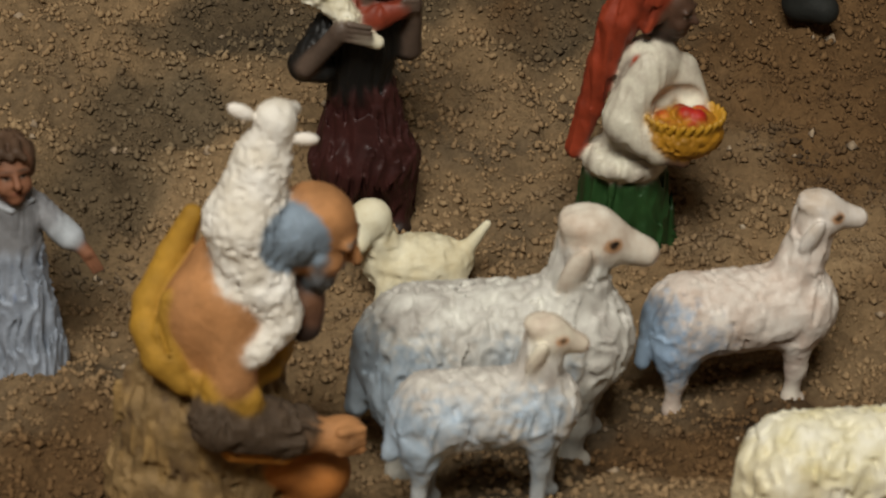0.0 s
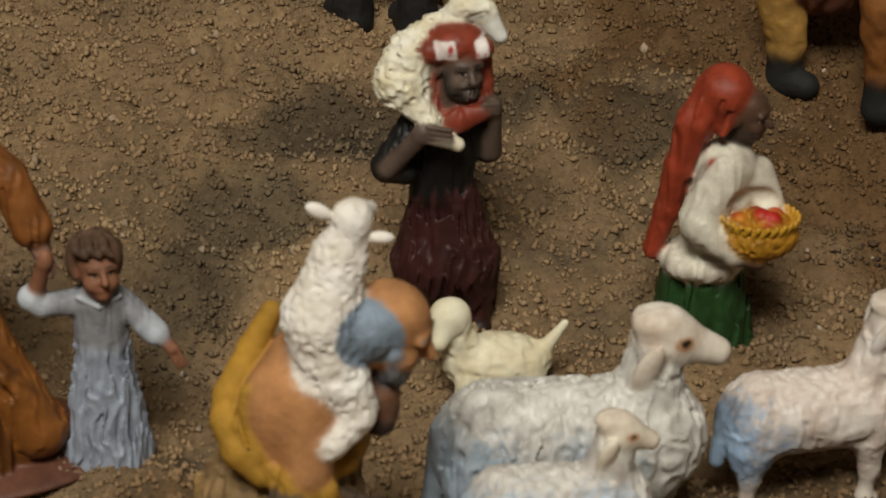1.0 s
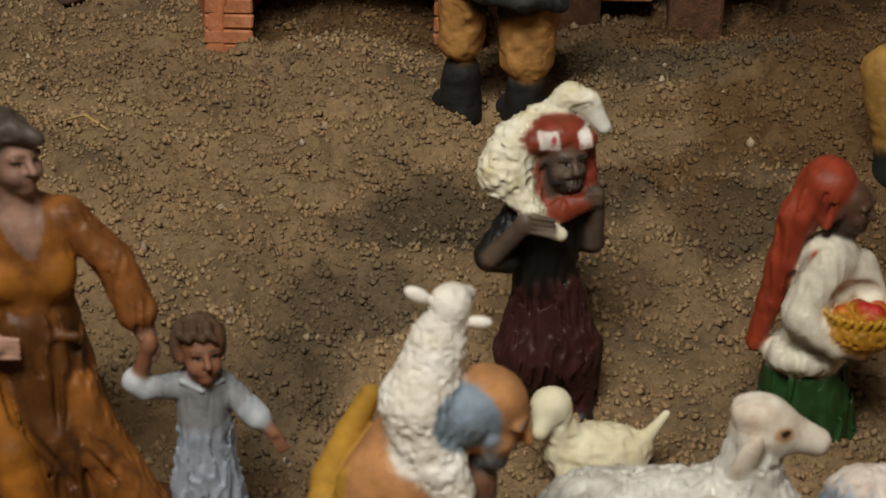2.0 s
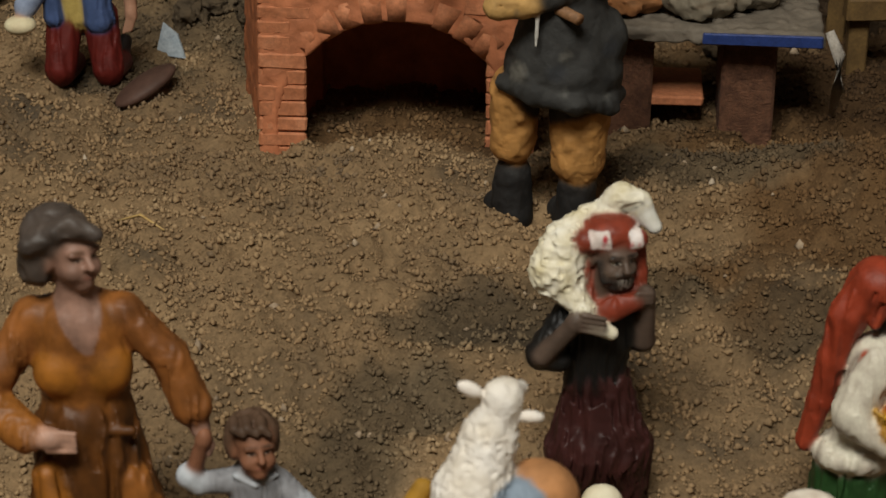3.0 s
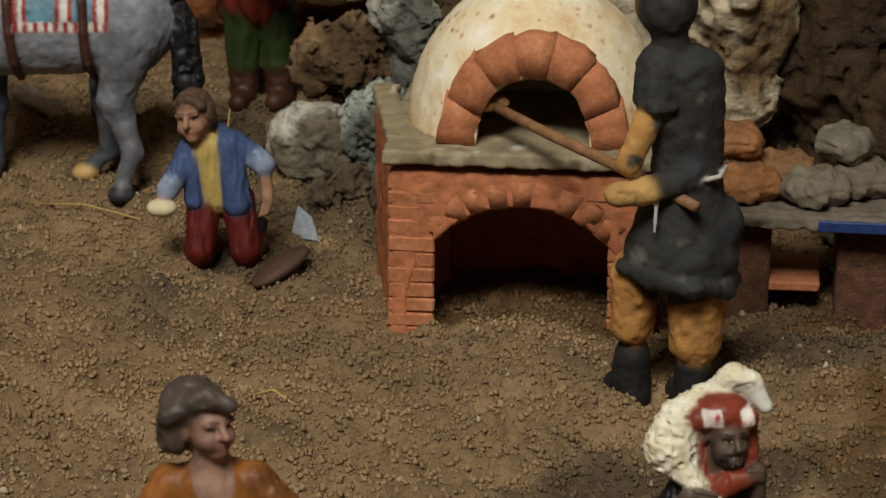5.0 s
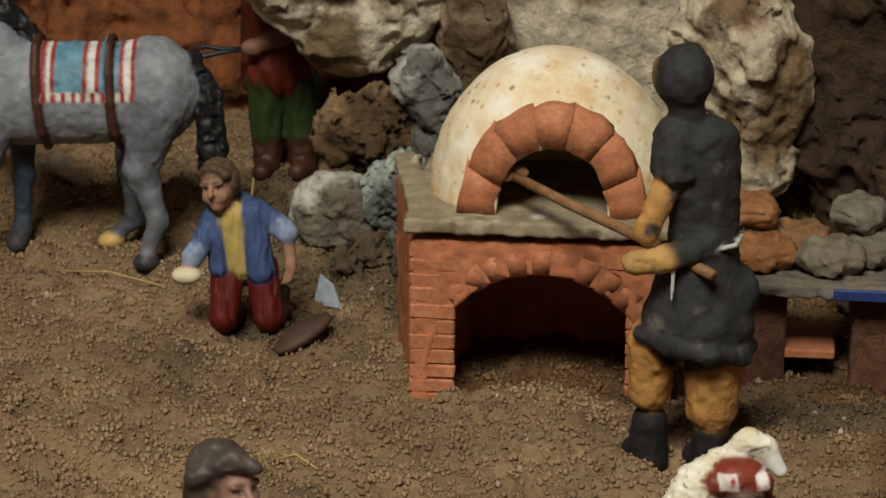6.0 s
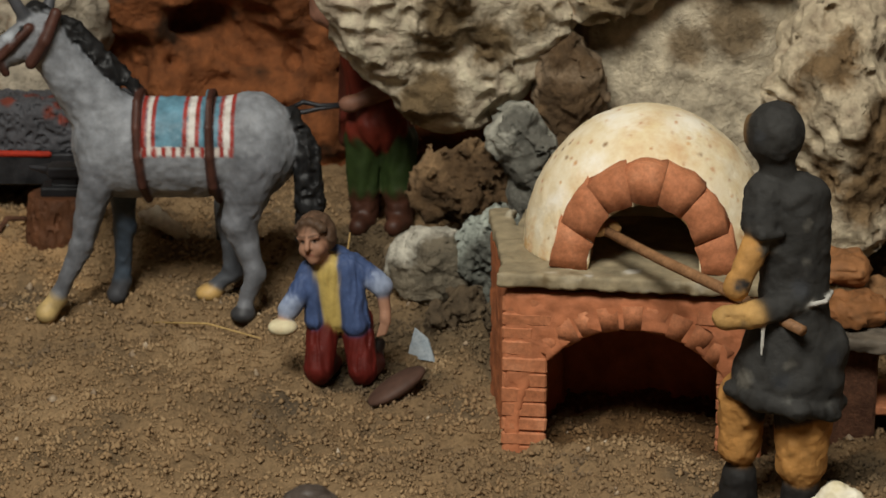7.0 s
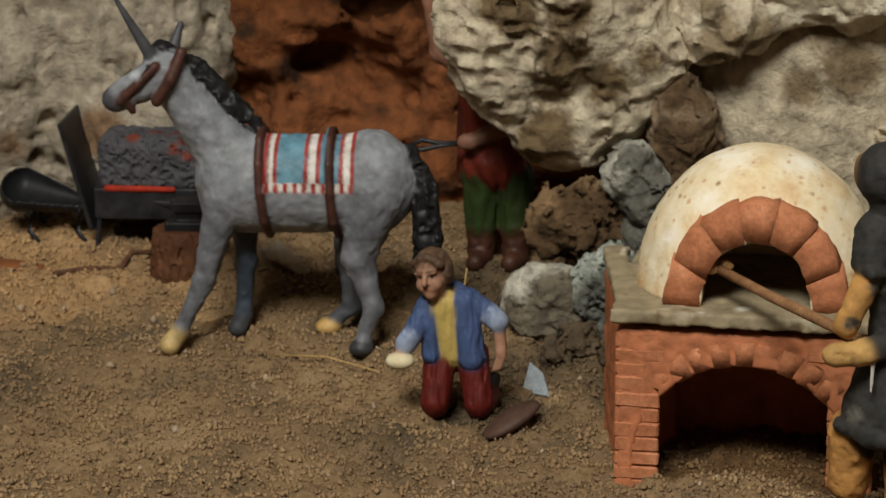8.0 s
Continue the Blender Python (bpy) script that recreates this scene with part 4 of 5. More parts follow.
def basket_woman():
    x, y = 0.19, 0.556
    g = on_ground(x, y)
    s = Sculpt(x, y, g, 1.4)
    red, white, green = "8a3620", "c2baa9", "23401f"
    s.limb((-6.5, 2, 54), (-5, 2, 30), 10.0, 13.0, green, tex=("pleat", 1.6, 0.24), flat=0.85)
    s.limb((-5.5, 1, 62), (-3.5, 0, 86), 8.0, 7.6, white, flat=0.9)
    s.ball((-7.6, 0, 60.5), (10.2, 9, 4.8), white, tex=("pleat", 0.8, 0.3))
    # sleeves round the basket
    s.limb((-4.5, -3, 87), (-10.0, -6, 76), 5.4, 5.4, white, tex=("pleat", 0.35, 0.3))
    s.limb((-10.2, -7, 74), (-3, -11, 69), 5.2, 4.0, white, tex=("pleat", 0.35, 0.3))
    s.limb((4, 0, 84), (9, -5, 72), 4.5, 3.5, white)
    # sleeve creases in a greyer tone, painted shade
    s.limb((-3, -12.5, 83), (-5.5, -12, 78), 0.6, 0.4, "857c6c", carve=True, blend=0.2)
    s.limb((-6, -12, 79.5), (-3, -13, 77.5), 0.6, 0.4, "857c6c", carve=True, blend=0.2)
    s.limb((-2, -12, 68), (2.5, -14, 67), 2.4, 2.0, "4a3428")
    head(s, (0.0, -1.5, 101.5), 6.6, "50392c", turn=55, nod=8)
    s.ball((-0.6, 1.5, 96), (4.6, 4.6, 6), "2a1c16")
    # long veil falling behind the shoulder
    s.ball((-5.0, 1.4, 106.2), (6.6, 7.4, 6.6), red, blend=0.8)
    s.limb((-3.4, -2.8, 108), (-6.4, -4.0, 98), 1.9, 1.6, red, blend=2.0)
    s.chain([(-7, 1, 106), (-11.6, 1, 98), (-14.6, 2, 86), (-16.6, 2.6, 74), (-19.4, 3, 62)], [5.2, 4.4, 3.4, 2.7, 2.2], red, tex=("pleat", 0.7, 0.3))
    # veil folds: grooves tinted dark for shade, then lighter red ridges
    for k, (a, b) in enumerate(((-13.2, -17.6), (-10.6, -15.0), (-8.0, -12.6))):
        s.chain([(a + 3.4, -5.2, 107.5 - k), (a, -5.8, 97), (b + 0.6, -3.6, 84), (b - 1.0, -1.6, 72)], [0.5, 0.9, 0.8, 0.5], "4a1a11", carve=True, blend=0.3)
    for k in range(4):
        s.stroke("limb", "9c4228", (-9.4 + 1.7 * k, -6.5, 108), (-15.6 + 2.2 * k, -4.5, 88), 0.35, 0.5, edge=0.8)
    # basket heaped with red fruit
    s.ball((3.2, -10, 72.5), (9.6, 7.6, 6.2), "a8761f", tex=("wool", 0.45, 0.95), blend=0.5)
    s.ball((3.2, -10, 80.0), (8.2, 6.4, 4.6), "5b3a12", carve=True)
    for k in range(26):
        a = 2 * math.pi * k / 26
        s.limb((3.2 + 8.7 * math.cos(a), -10 + 6.8 * math.sin(a), 75.8), (3.2 + 9.3 * math.cos(a + 0.12), -10 + 7.3 * math.sin(a + 0.12), 77.6), 0.75, 0.75, "b08224", blend=0.3)
    for a, b, c in ((-1, -12, 75), (3, -13.5, 75.4), (7, -11, 75), (2, -8, 76.6), (-2, -9, 75.6), (6.5, -8, 76), (2.5, -11, 77.6), (5, -12, 77.2)):
        s.ball((a + 0.6, b, c), 2.4, random.choice(("a31c1c", "b52a22", "8f1a20")), blend=0.25)
    s.build("basket_woman_figurine", 0.5, RESIN_GLOSS, "woman figurine in red veil and green skirt holding a fruit basket", "figurine", tall=0.978)


def mother():
    x, y = -0.004, 0.527
    g = on_ground(x, y)
    s = Sculpt(x, y, g, 1.6)
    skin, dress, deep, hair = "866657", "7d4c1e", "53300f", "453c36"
    # sweeping skirt with deep folds; grooves carry painted shade, ridges a lighter tone
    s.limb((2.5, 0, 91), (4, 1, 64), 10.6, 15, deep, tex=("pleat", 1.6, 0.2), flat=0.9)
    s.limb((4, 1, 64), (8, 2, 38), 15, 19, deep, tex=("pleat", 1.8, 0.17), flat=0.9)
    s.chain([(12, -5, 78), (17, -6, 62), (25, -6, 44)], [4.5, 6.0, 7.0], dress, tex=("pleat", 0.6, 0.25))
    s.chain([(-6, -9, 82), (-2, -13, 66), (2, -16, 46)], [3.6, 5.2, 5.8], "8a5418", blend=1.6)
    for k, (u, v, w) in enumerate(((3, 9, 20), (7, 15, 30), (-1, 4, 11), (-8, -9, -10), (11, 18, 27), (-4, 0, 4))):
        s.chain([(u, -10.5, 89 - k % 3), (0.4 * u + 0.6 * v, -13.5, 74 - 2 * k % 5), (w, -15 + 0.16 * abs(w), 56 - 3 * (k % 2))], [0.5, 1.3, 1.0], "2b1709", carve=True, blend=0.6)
    # bodice
    s.limb((3, 0, 94), (2.5, 0, 114), 9.4, 11.2, dress, flat=0.75, tex=("pleat", 0.4, 0.3))
    s.limb((-7, 0, 118), (11, 0, 119), 4.6, 4.6, dress)
    s.ball((-2.6, -5.2, 106.5), (5.6, 4.4, 5.8), "8d581c", blend=3.0)
    s.ball((8.6, -5.0, 106.8), (5.2, 4.2, 5.8), "8d581c", blend=3.0)
    # bodice creases cut dark, shade drawn into the cloth colour
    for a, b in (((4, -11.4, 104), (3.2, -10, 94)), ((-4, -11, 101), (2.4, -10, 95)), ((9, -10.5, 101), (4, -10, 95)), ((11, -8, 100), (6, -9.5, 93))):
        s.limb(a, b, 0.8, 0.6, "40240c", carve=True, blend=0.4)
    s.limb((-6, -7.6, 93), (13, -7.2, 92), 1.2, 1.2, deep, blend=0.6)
    # arm towards the child
    s.limb((12, -1, 119), (22, -3, 108.5), 4.3, 4.1, "70431d", tex=("pleat", 0.6, 0.3))
    s.limb((22, -3, 108.5), (26.4, -5, 97), 4.1, 4.5, "7d4c22", tex=("pleat", 0.6, 0.3))
    # sleeve end coloured dark for its unlit inside
    s.ball((27, -5.6, 94.8), (3.4, 3.2, 1.6), "3a2010", carve=True)
    s.limb((26.4, -5.4, 97), (28.2, -6, 91.6), 2.3, 2.4, skin)
    fingers(s, (28.4, -7.6, 92), (30.4, -7.6, 86.6), (0.5, 0.3, 0.9), 3, 0.95, skin)
    # the other arm, hand held before the waist
    s.limb((-8, 0, 118), (-18, -3, 102), 4.5, 4.4, "7d4c22", tex=("pleat", 0.6, 0.3))
    s.limb((-19, -4, 99), (-10, -11, 94), 4.5, 4.3, "85521f", tex=("pleat", 0.6, 0.3))
    s.limb((-9, -12, 94), (-4, -13, 93.5), 2.6, 2.7, "a9836f")
    fingers(s, (-5, -14, 93.6), (1.0, -14, 93.0), (0, 0.2, 1.4), 4, 0.85, "a9836f")
    # neck, face, waved hair
    s.limb((2, -1, 116), (1.8, -1, 127), 5.6, 4.2, skin)
    s.stroke("limb", skin, (2.2, -7, 126), (4.2, -10, 114), 7.0, 2.6, edge=0.6)
    s.stroke("limb", "b48250", (-5.4, -9, 120), (3.6, -12, 111), 0.5, 0.5, edge=0.6)
    s.stroke("limb", "b48250", (9.6, -9, 120), (4.4, -12, 111), 0.5, 0.5, edge=0.6)
    at = head(s, (1.4, -2, 134.6), 8.0, skin, turn=38, nod=-4, lip="865a4c", brow="553c2c", dark="22150f", white="9c8576")
    for k in range(6):
        s.chain([(7.2 - 1.4 * k, -6.6 + 0.4 * k, 141.2 + 0.5 * min(k, 2)), (2.0 - 1.9 * k, -5.6, 143.4 - 1.0 * k), (-4.6 - 0.6 * k, -4.0 + k, 139.4 - 2.2 * k), (-7.2, -2.0 + k, 130.6)], [1.6, 2.1, 2.2, 2.0], hair, tex=("fur", 0.4, 0.6), blend=0.6)
    s.ball((-2.2, 1, 138.6), (7.4, 7.4, 6.2), hair, tex=("fur", 0.6, 0.4))
    s.ball((-6.0, 0, 132), (4.2, 6, 5.6), hair, tex=("fur", 0.6, 0.4))
    s.ball((4, 2, 34), (40, 24, 3.2), "5d3a2b")
    # dark wash and lighter streaks brushed down the folds
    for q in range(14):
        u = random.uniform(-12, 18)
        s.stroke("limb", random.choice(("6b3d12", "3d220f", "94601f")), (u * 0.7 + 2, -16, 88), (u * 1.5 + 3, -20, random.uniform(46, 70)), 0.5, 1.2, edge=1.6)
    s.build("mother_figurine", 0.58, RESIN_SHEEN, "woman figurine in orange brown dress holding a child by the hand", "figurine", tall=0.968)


def child():
    x, y = 0.035, 0.522
    g = on_ground(x, y)
    s = Sculpt(x, y, g, 1.2)
    skin, robe, tint, hair = "80563f", "7d7d80", "8f96a2", "4d3a2c"
    s.limb((1.5, 0, 64), (2, 0, 36), 5.8, 9.6, tint, tex=("pleat", 1.3, 0.34), flat=0.85)
    s.limb((1.5, 0, 67), (1.2, 0, 77), 6.0, 6.0, robe, flat=0.8, tex=("pleat", 0.4, 0.4))
    s.limb((-4, 0, 77), (-10.5, -1, 77.5), 3.0, 2.8, robe, tex=("pleat", 0.3, 0.5))
    s.limb((-11.5, -1, 77.2), (-13.4, -1, 79.2), 3.0, 3.3, "b4bac0", blend=0.3)
    s.limb((-12.8, -1, 79.5), (-10.4, -3, 89), 2.0, 1.7, skin)
    s.ball((-10.0, -3, 90.5), (1.8, 1.9, 2.4), skin)
    s.limb((6.5, 0, 76.5), (11.2, -2, 72), 3.0, 2.9, robe, tex=("pleat", 0.3, 0.5))
    s.limb((11.4, -2, 71.6), (13.4, -3, 69.8), 3.2, 3.1, "b4bac0", blend=0.3)
    s.limb((13.4, -3, 70), (17, -5, 66.4), 1.8, 1.5, skin)
    fingers(s, (17, -5.5, 66.4), (19.2, -6, 62.2), (0.9, 0, 0.4), 3, 0.6, skin)
    s.limb((1.4, 0, 76), (1.4, -1, 82), 2.8, 2.8, skin)
    s.chain([(-3.4, -3, 80.0), (1.2, -4.8, 78.4), (5.8, -3, 80.0)], [0.7, 0.7, 0.7], "a3a7ac", blend=0.3)
    head(s, (1.2, -1.6, 86.6), 6.8, skin, turn=14, nod=-8, lip="855241", brow="4a3324", dark="1c100b", white="8e7a6c")
    s.ball((0.6, 0.8, 90.4), (5.5, 5.4, 4.6), hair, tex=("fur", 0.45, 0.6))
    s.ball((-3.6, 0.6, 87.2), (2.0, 3.4, 4.6), hair, tex=("fur", 0.45, 0.6))
    s.ball((5.2, 1.0, 88.4), (1.6, 3.2, 3.6), hair, tex=("fur", 0.45, 0.6))
    for a, b in ((-3.4, -1.2), (-0.6, 1.8), (2.6, 4.6)):
        s.chain([(a, -2.0, 94.0), (a + 0.2, -4.6, 93.2), (b, -5.6, 92.0)], [1.3, 1.2, 0.7], hair, blend=0.5)
    s.limb((-4.2, -1, 66), (7.2, -1, 66), 1.0, 1.0, "868e9c", blend=0.3)
    for q in range(6):
        s.stroke("limb", random.choice(("5f76a6", "b9bdc2")), (-3 + q * 2.0, -6.2, 64), (-5 + q * 2.9, -9.2, 44), 0.4, 0.7, edge=0.9)
    s.build("child_figurine", 0.42, RESIN, "small child figurine in a pale grey-blue robe", "figurine", tall=0.965)


def baker():
    x, y = 0.12, 0.699
    g = on_ground(x, y)
    s = Sculpt(x, y, g, 1.6)
    coal, leg, skin = "2b2a28", "ad7d44", "b08248"
    tex = ("rock", 0.55, 0.26)
    # flared tunic, cut off at the hem
    s.limb((5.5, 0, 108), (6.3, 0, 131), 17.5, 10.6, coal, tex=("rock", 0.9, 0.16), flat=0.8)
    s.ball((17, 1, 116), (7.0, 9, 9), coal, tex=tex)
    s.box((4, 0, 86.5), (40, 40, 13.5), coal, turn=(0, 10, 0), carve=True, soft=0.5)
    s.chain([(-12, -3, 104.5), (-4, -11, 103.2), (8, -14, 101), (18, -9, 99.4), (21.5, 1, 98.8)], [2.3, 2.6, 2.6, 2.6, 2.4], coal, tex=("wool", 0.5, 0.3), blend=2.0)
    # legs and boots
    for lx, ly, r0, r1 in ((-8.0, 5, 7.4, 6.8), (10.6, 0, 9.2, 7.8)):
        low = 78 if lx < 0 else 74
        s.limb((lx, ly, 72), (lx, ly, g * 1000 + 3), 5.6, 6.0, "1c1a19", tex=tex, blend=0.6)
        s.limb((lx + 0.5, ly - 1, g * 1000 + 3), (lx - 3, ly + 7, g * 1000 + 3), 5.5, 5.0, "1c1a19")
        s.limb((lx, ly * 0.6, 100), (lx, ly, low + 5), r0, r1, leg, tex=("rock", 0.6, 0.3), blend=0.6)
        # legging creases, shaded by their darker colour
        for k in range(3):
            s.limb((lx - r0, -8, 93 - 5 * k), (lx + r0 * 0.4, -9.8, 91.6 - 5 * k), 0.5, 0.4, "7c5222", carve=True, blend=0.4)
    # torso, head and arms
    s.limb((6.3, 0, 133), (5.2, 0, 158), 10.4, 11.4, coal, tex=tex, flat=0.8)
    s.ball((4.6, 0, 165), (12.0, 8.4, 6.6), coal, tex=tex)
    s.limb((0.5, 0, 171), (-1, 0, 178), 5.2, 5.6, coal)
    s.ball((-1.0, 0, 184.0), (8.8, 9.2, 9.6), coal, tex=("rock", 0.5, 0.3))
    s.ball((-8.2, 2, 184), (2.2, 4, 5.4), "8a6a42", blend=1.0)
    s.limb((-3.4, -2, 165.5), (-4.6, -5.5, 157.5), 6.6, 6.0, coal, tex=tex)
    s.chain([(-9.6, -6, 157), (-5, -11.5, 155.6), (0.5, -9, 155.4)], [1.6, 1.8, 1.6], coal, tex=tex, blend=1.0)
    s.limb((-5.5, -6.4, 154), (-10.6, -9, 142), 4.4, 3.8, skin, tex=tex, blend=0.6)
    s.ball((-12, -9.5, 139), (4.0, 4.0, 4.4), skin, tex=tex)
    s.limb((7, -6, 134), (-4, -9, 131), 4.6, 4.2, coal, tex=tex)
    s.limb((-6, -10, 130.5), (-15, -11, 129.8), 4.2, 3.8, "b08a52", tex=tex, blend=0.6)
    # hand crease with its shade in the colour
    s.limb((-10, -14.5, 131.5), (-15, -14.5, 131), 0.4, 0.4, "7c5a2c", carve=True, blend=0.2)
    s.limb((-3.5, -10.2, 130.5), (15, -8.2, 134.2), 0.8, 0.8, "b9b6ae", blend=0.3)
    s.limb((15, -8.2, 134.2), (17.6, 0, 134.5), 0.8, 0.8, "b9b6ae", blend=0.3)
    s.limb((-3.5, -11.2, 131), (-4.2, -13, 119), 0.8, 0.6, "b9b6ae", blend=0.3)
    for q in range(90):
        s.stroke("ball", random.choice(("4b4a46", "57544d", "2a2b2d", "1c1b1a")), (random.uniform(-12, 24), random.uniform(-15, -7), random.uniform(98, 190)), random.uniform(0.6, 3.0), edge=2.0)
    s.build("baker_figurine", 0.65, RESIN_MATT, "baker figurine in black tunic and hood with ochre leggings", "figurine")
    peel = new("baker_peel")
    a, b = Vector((0.1275, 0.683, 0.1275)), Vector((0.0715, 0.776, 0.1300))
    tagged(peel, "wooden bread peel pushed into the oven mouth", "peel")
    part("pole", tube([a, a.lerp(b, 0.35) + Vector((0.0003, 0, 0.0004)), a.lerp(b, 0.7) - Vector((0, 0, 0.0003)), b], [0.0017, 0.0019, 0.0018, 0.0017]), WOOD, peel, smooth=True)
    s = Sculpt(0, 0, 0, 0.8)
    s.box((69.5, 780.0, 130.3), (5.5, 7.0, 1.6), "9a7448", turn=(0, 0, 30), soft=1.2, tex=("rock", 0.5, 0.4))
    s.build("blade", 0.5, RESIN_MATT, "rounded wooden blade", "", parent=peel)


def kneeling_boy():
    x, y = -0.02, 0.84
    g = on_ground(x, y)
    s = Sculpt(x, y, g, 1.2)
    skin, blue, yellow, red, hair = "96705a", "3f5076", "b39c58", "571812", "4e3c2e"
    pl = ("pleat", 0.5, 0.3)
    for kx, hx in ((-9.6, -7.5), (6.6, 4.0)):
        s.limb((hx, 1, 76), (kx, -5, 59), 6.0, 5.2, red, tex=pl)
        s.limb((kx, -4, 57), (kx + 3, 14, 54), 5.0, 4.2, red)
    s.limb((9, 14, 55), (11, 18, 60), 3.4, 2.6, "231a17")
    # shirt, open jacket and sleeves
    s.limb((-3, 0, 78), (-6, -0.5, 94), 7.4, 7.6, yellow, flat=0.75, tex=("pleat", 0.5, 0.4))
    s.limb((-11.2, -1.0, 95), (-10.6, -3.4, 77), 3.8, 3.8, blue, blend=0.5, tex=pl)
    s.limb((1.0, -1.0, 96.5), (4.2, -3.4, 76), 4.8, 5.2, blue, blend=0.5, tex=pl)
    s.limb((-4.5, 3.4, 95), (-2, 3.6, 76), 8.6, 8.6, blue, flat=0.55, blend=0.5)
    s.limb((-11, 0, 96), (3, 0, 97.6), 3.0, 3.4, blue, blend=0.8)
    s.limb((-12.4, -1, 94.5), (-15.6, -4, 88), 4.0, 3.9, blue, tex=pl)
    s.limb((-15.4, -4, 88), (-18.4, -6.5, 84), 3.9, 3.6, blue, tex=pl)
    s.limb((-18.2, -6.5, 84), (-19.8, -7.5, 82), 4.0, 4.0, "8b97ae", blend=0.4)
    s.limb((-19.5, -7.5, 82), (-21.4, -9, 78.6), 2.6, 2.4, skin)
    s.ball((-21.8, -10, 76.2), (5.4, 4.8, 3.2), "d0c3a0", blend=0.4)
    s.limb((3, 0, 97), (10.6, -2, 92), 4.2, 4.0, blue, tex=pl)
    s.limb((11.2, -2, 91.6), (13.8, -3, 89.6), 4.3, 4.1, "8b97ae", blend=0.4)
    s.limb((14, -3, 88.6), (15.0, -5, 80.5), 2.5, 2.1, skin)
    s.ball((15.0, -6, 78), (2.2, 2.0, 2.8), skin)
    fingers(s, (15.0, -7, 77), (13.6, -7.6, 72.6), (1.2, 0, 0.4), 3, 0.8, skin)
    # neck, face and curly hair
    s.limb((-6.4, -1, 94), (-8.4, -2, 101), 3.4, 3.4, skin)
    at = head(s, (-10.2, -3.2, 107.6), 8.6, skin, turn=-18, nod=0, lean=-10, lip="8a5a4a", brow="553e30", dark="20140f", white="8a7768")
    s.ball(at(0, 0.2, 0.42), (6.6, 7.2, 5.8), hair, turn=(0, -10, 0), tex=("fur", 0.5, 0.5), blend=0.8)
    s.ball(at(0.62, 0.25, 0.0), (2.0, 4.6, 4.6), hair, tex=("fur", 0.45, 0.5))
    for a, b in ((-0.5, 0.62), (-0.22, 0.78), (0.1, 0.82), (0.4, 0.72), (0.6, 0.5)):
        s.ball(at(a, -0.42, b), 1.7, hair, tex=("fur", 0.4, 0.6), blend=0.8)
    s.ball((19, -9, g * 1000 + 3.6), (12.5, 8.0, 3.4), "4f3a31", turn=(-12, -24, 32), blend=0.4)
    s.build("kneeling_boy_figurine", 0.52, RESIN, "kneeling boy figurine in blue jacket and red trousers holding bread", "figurine")


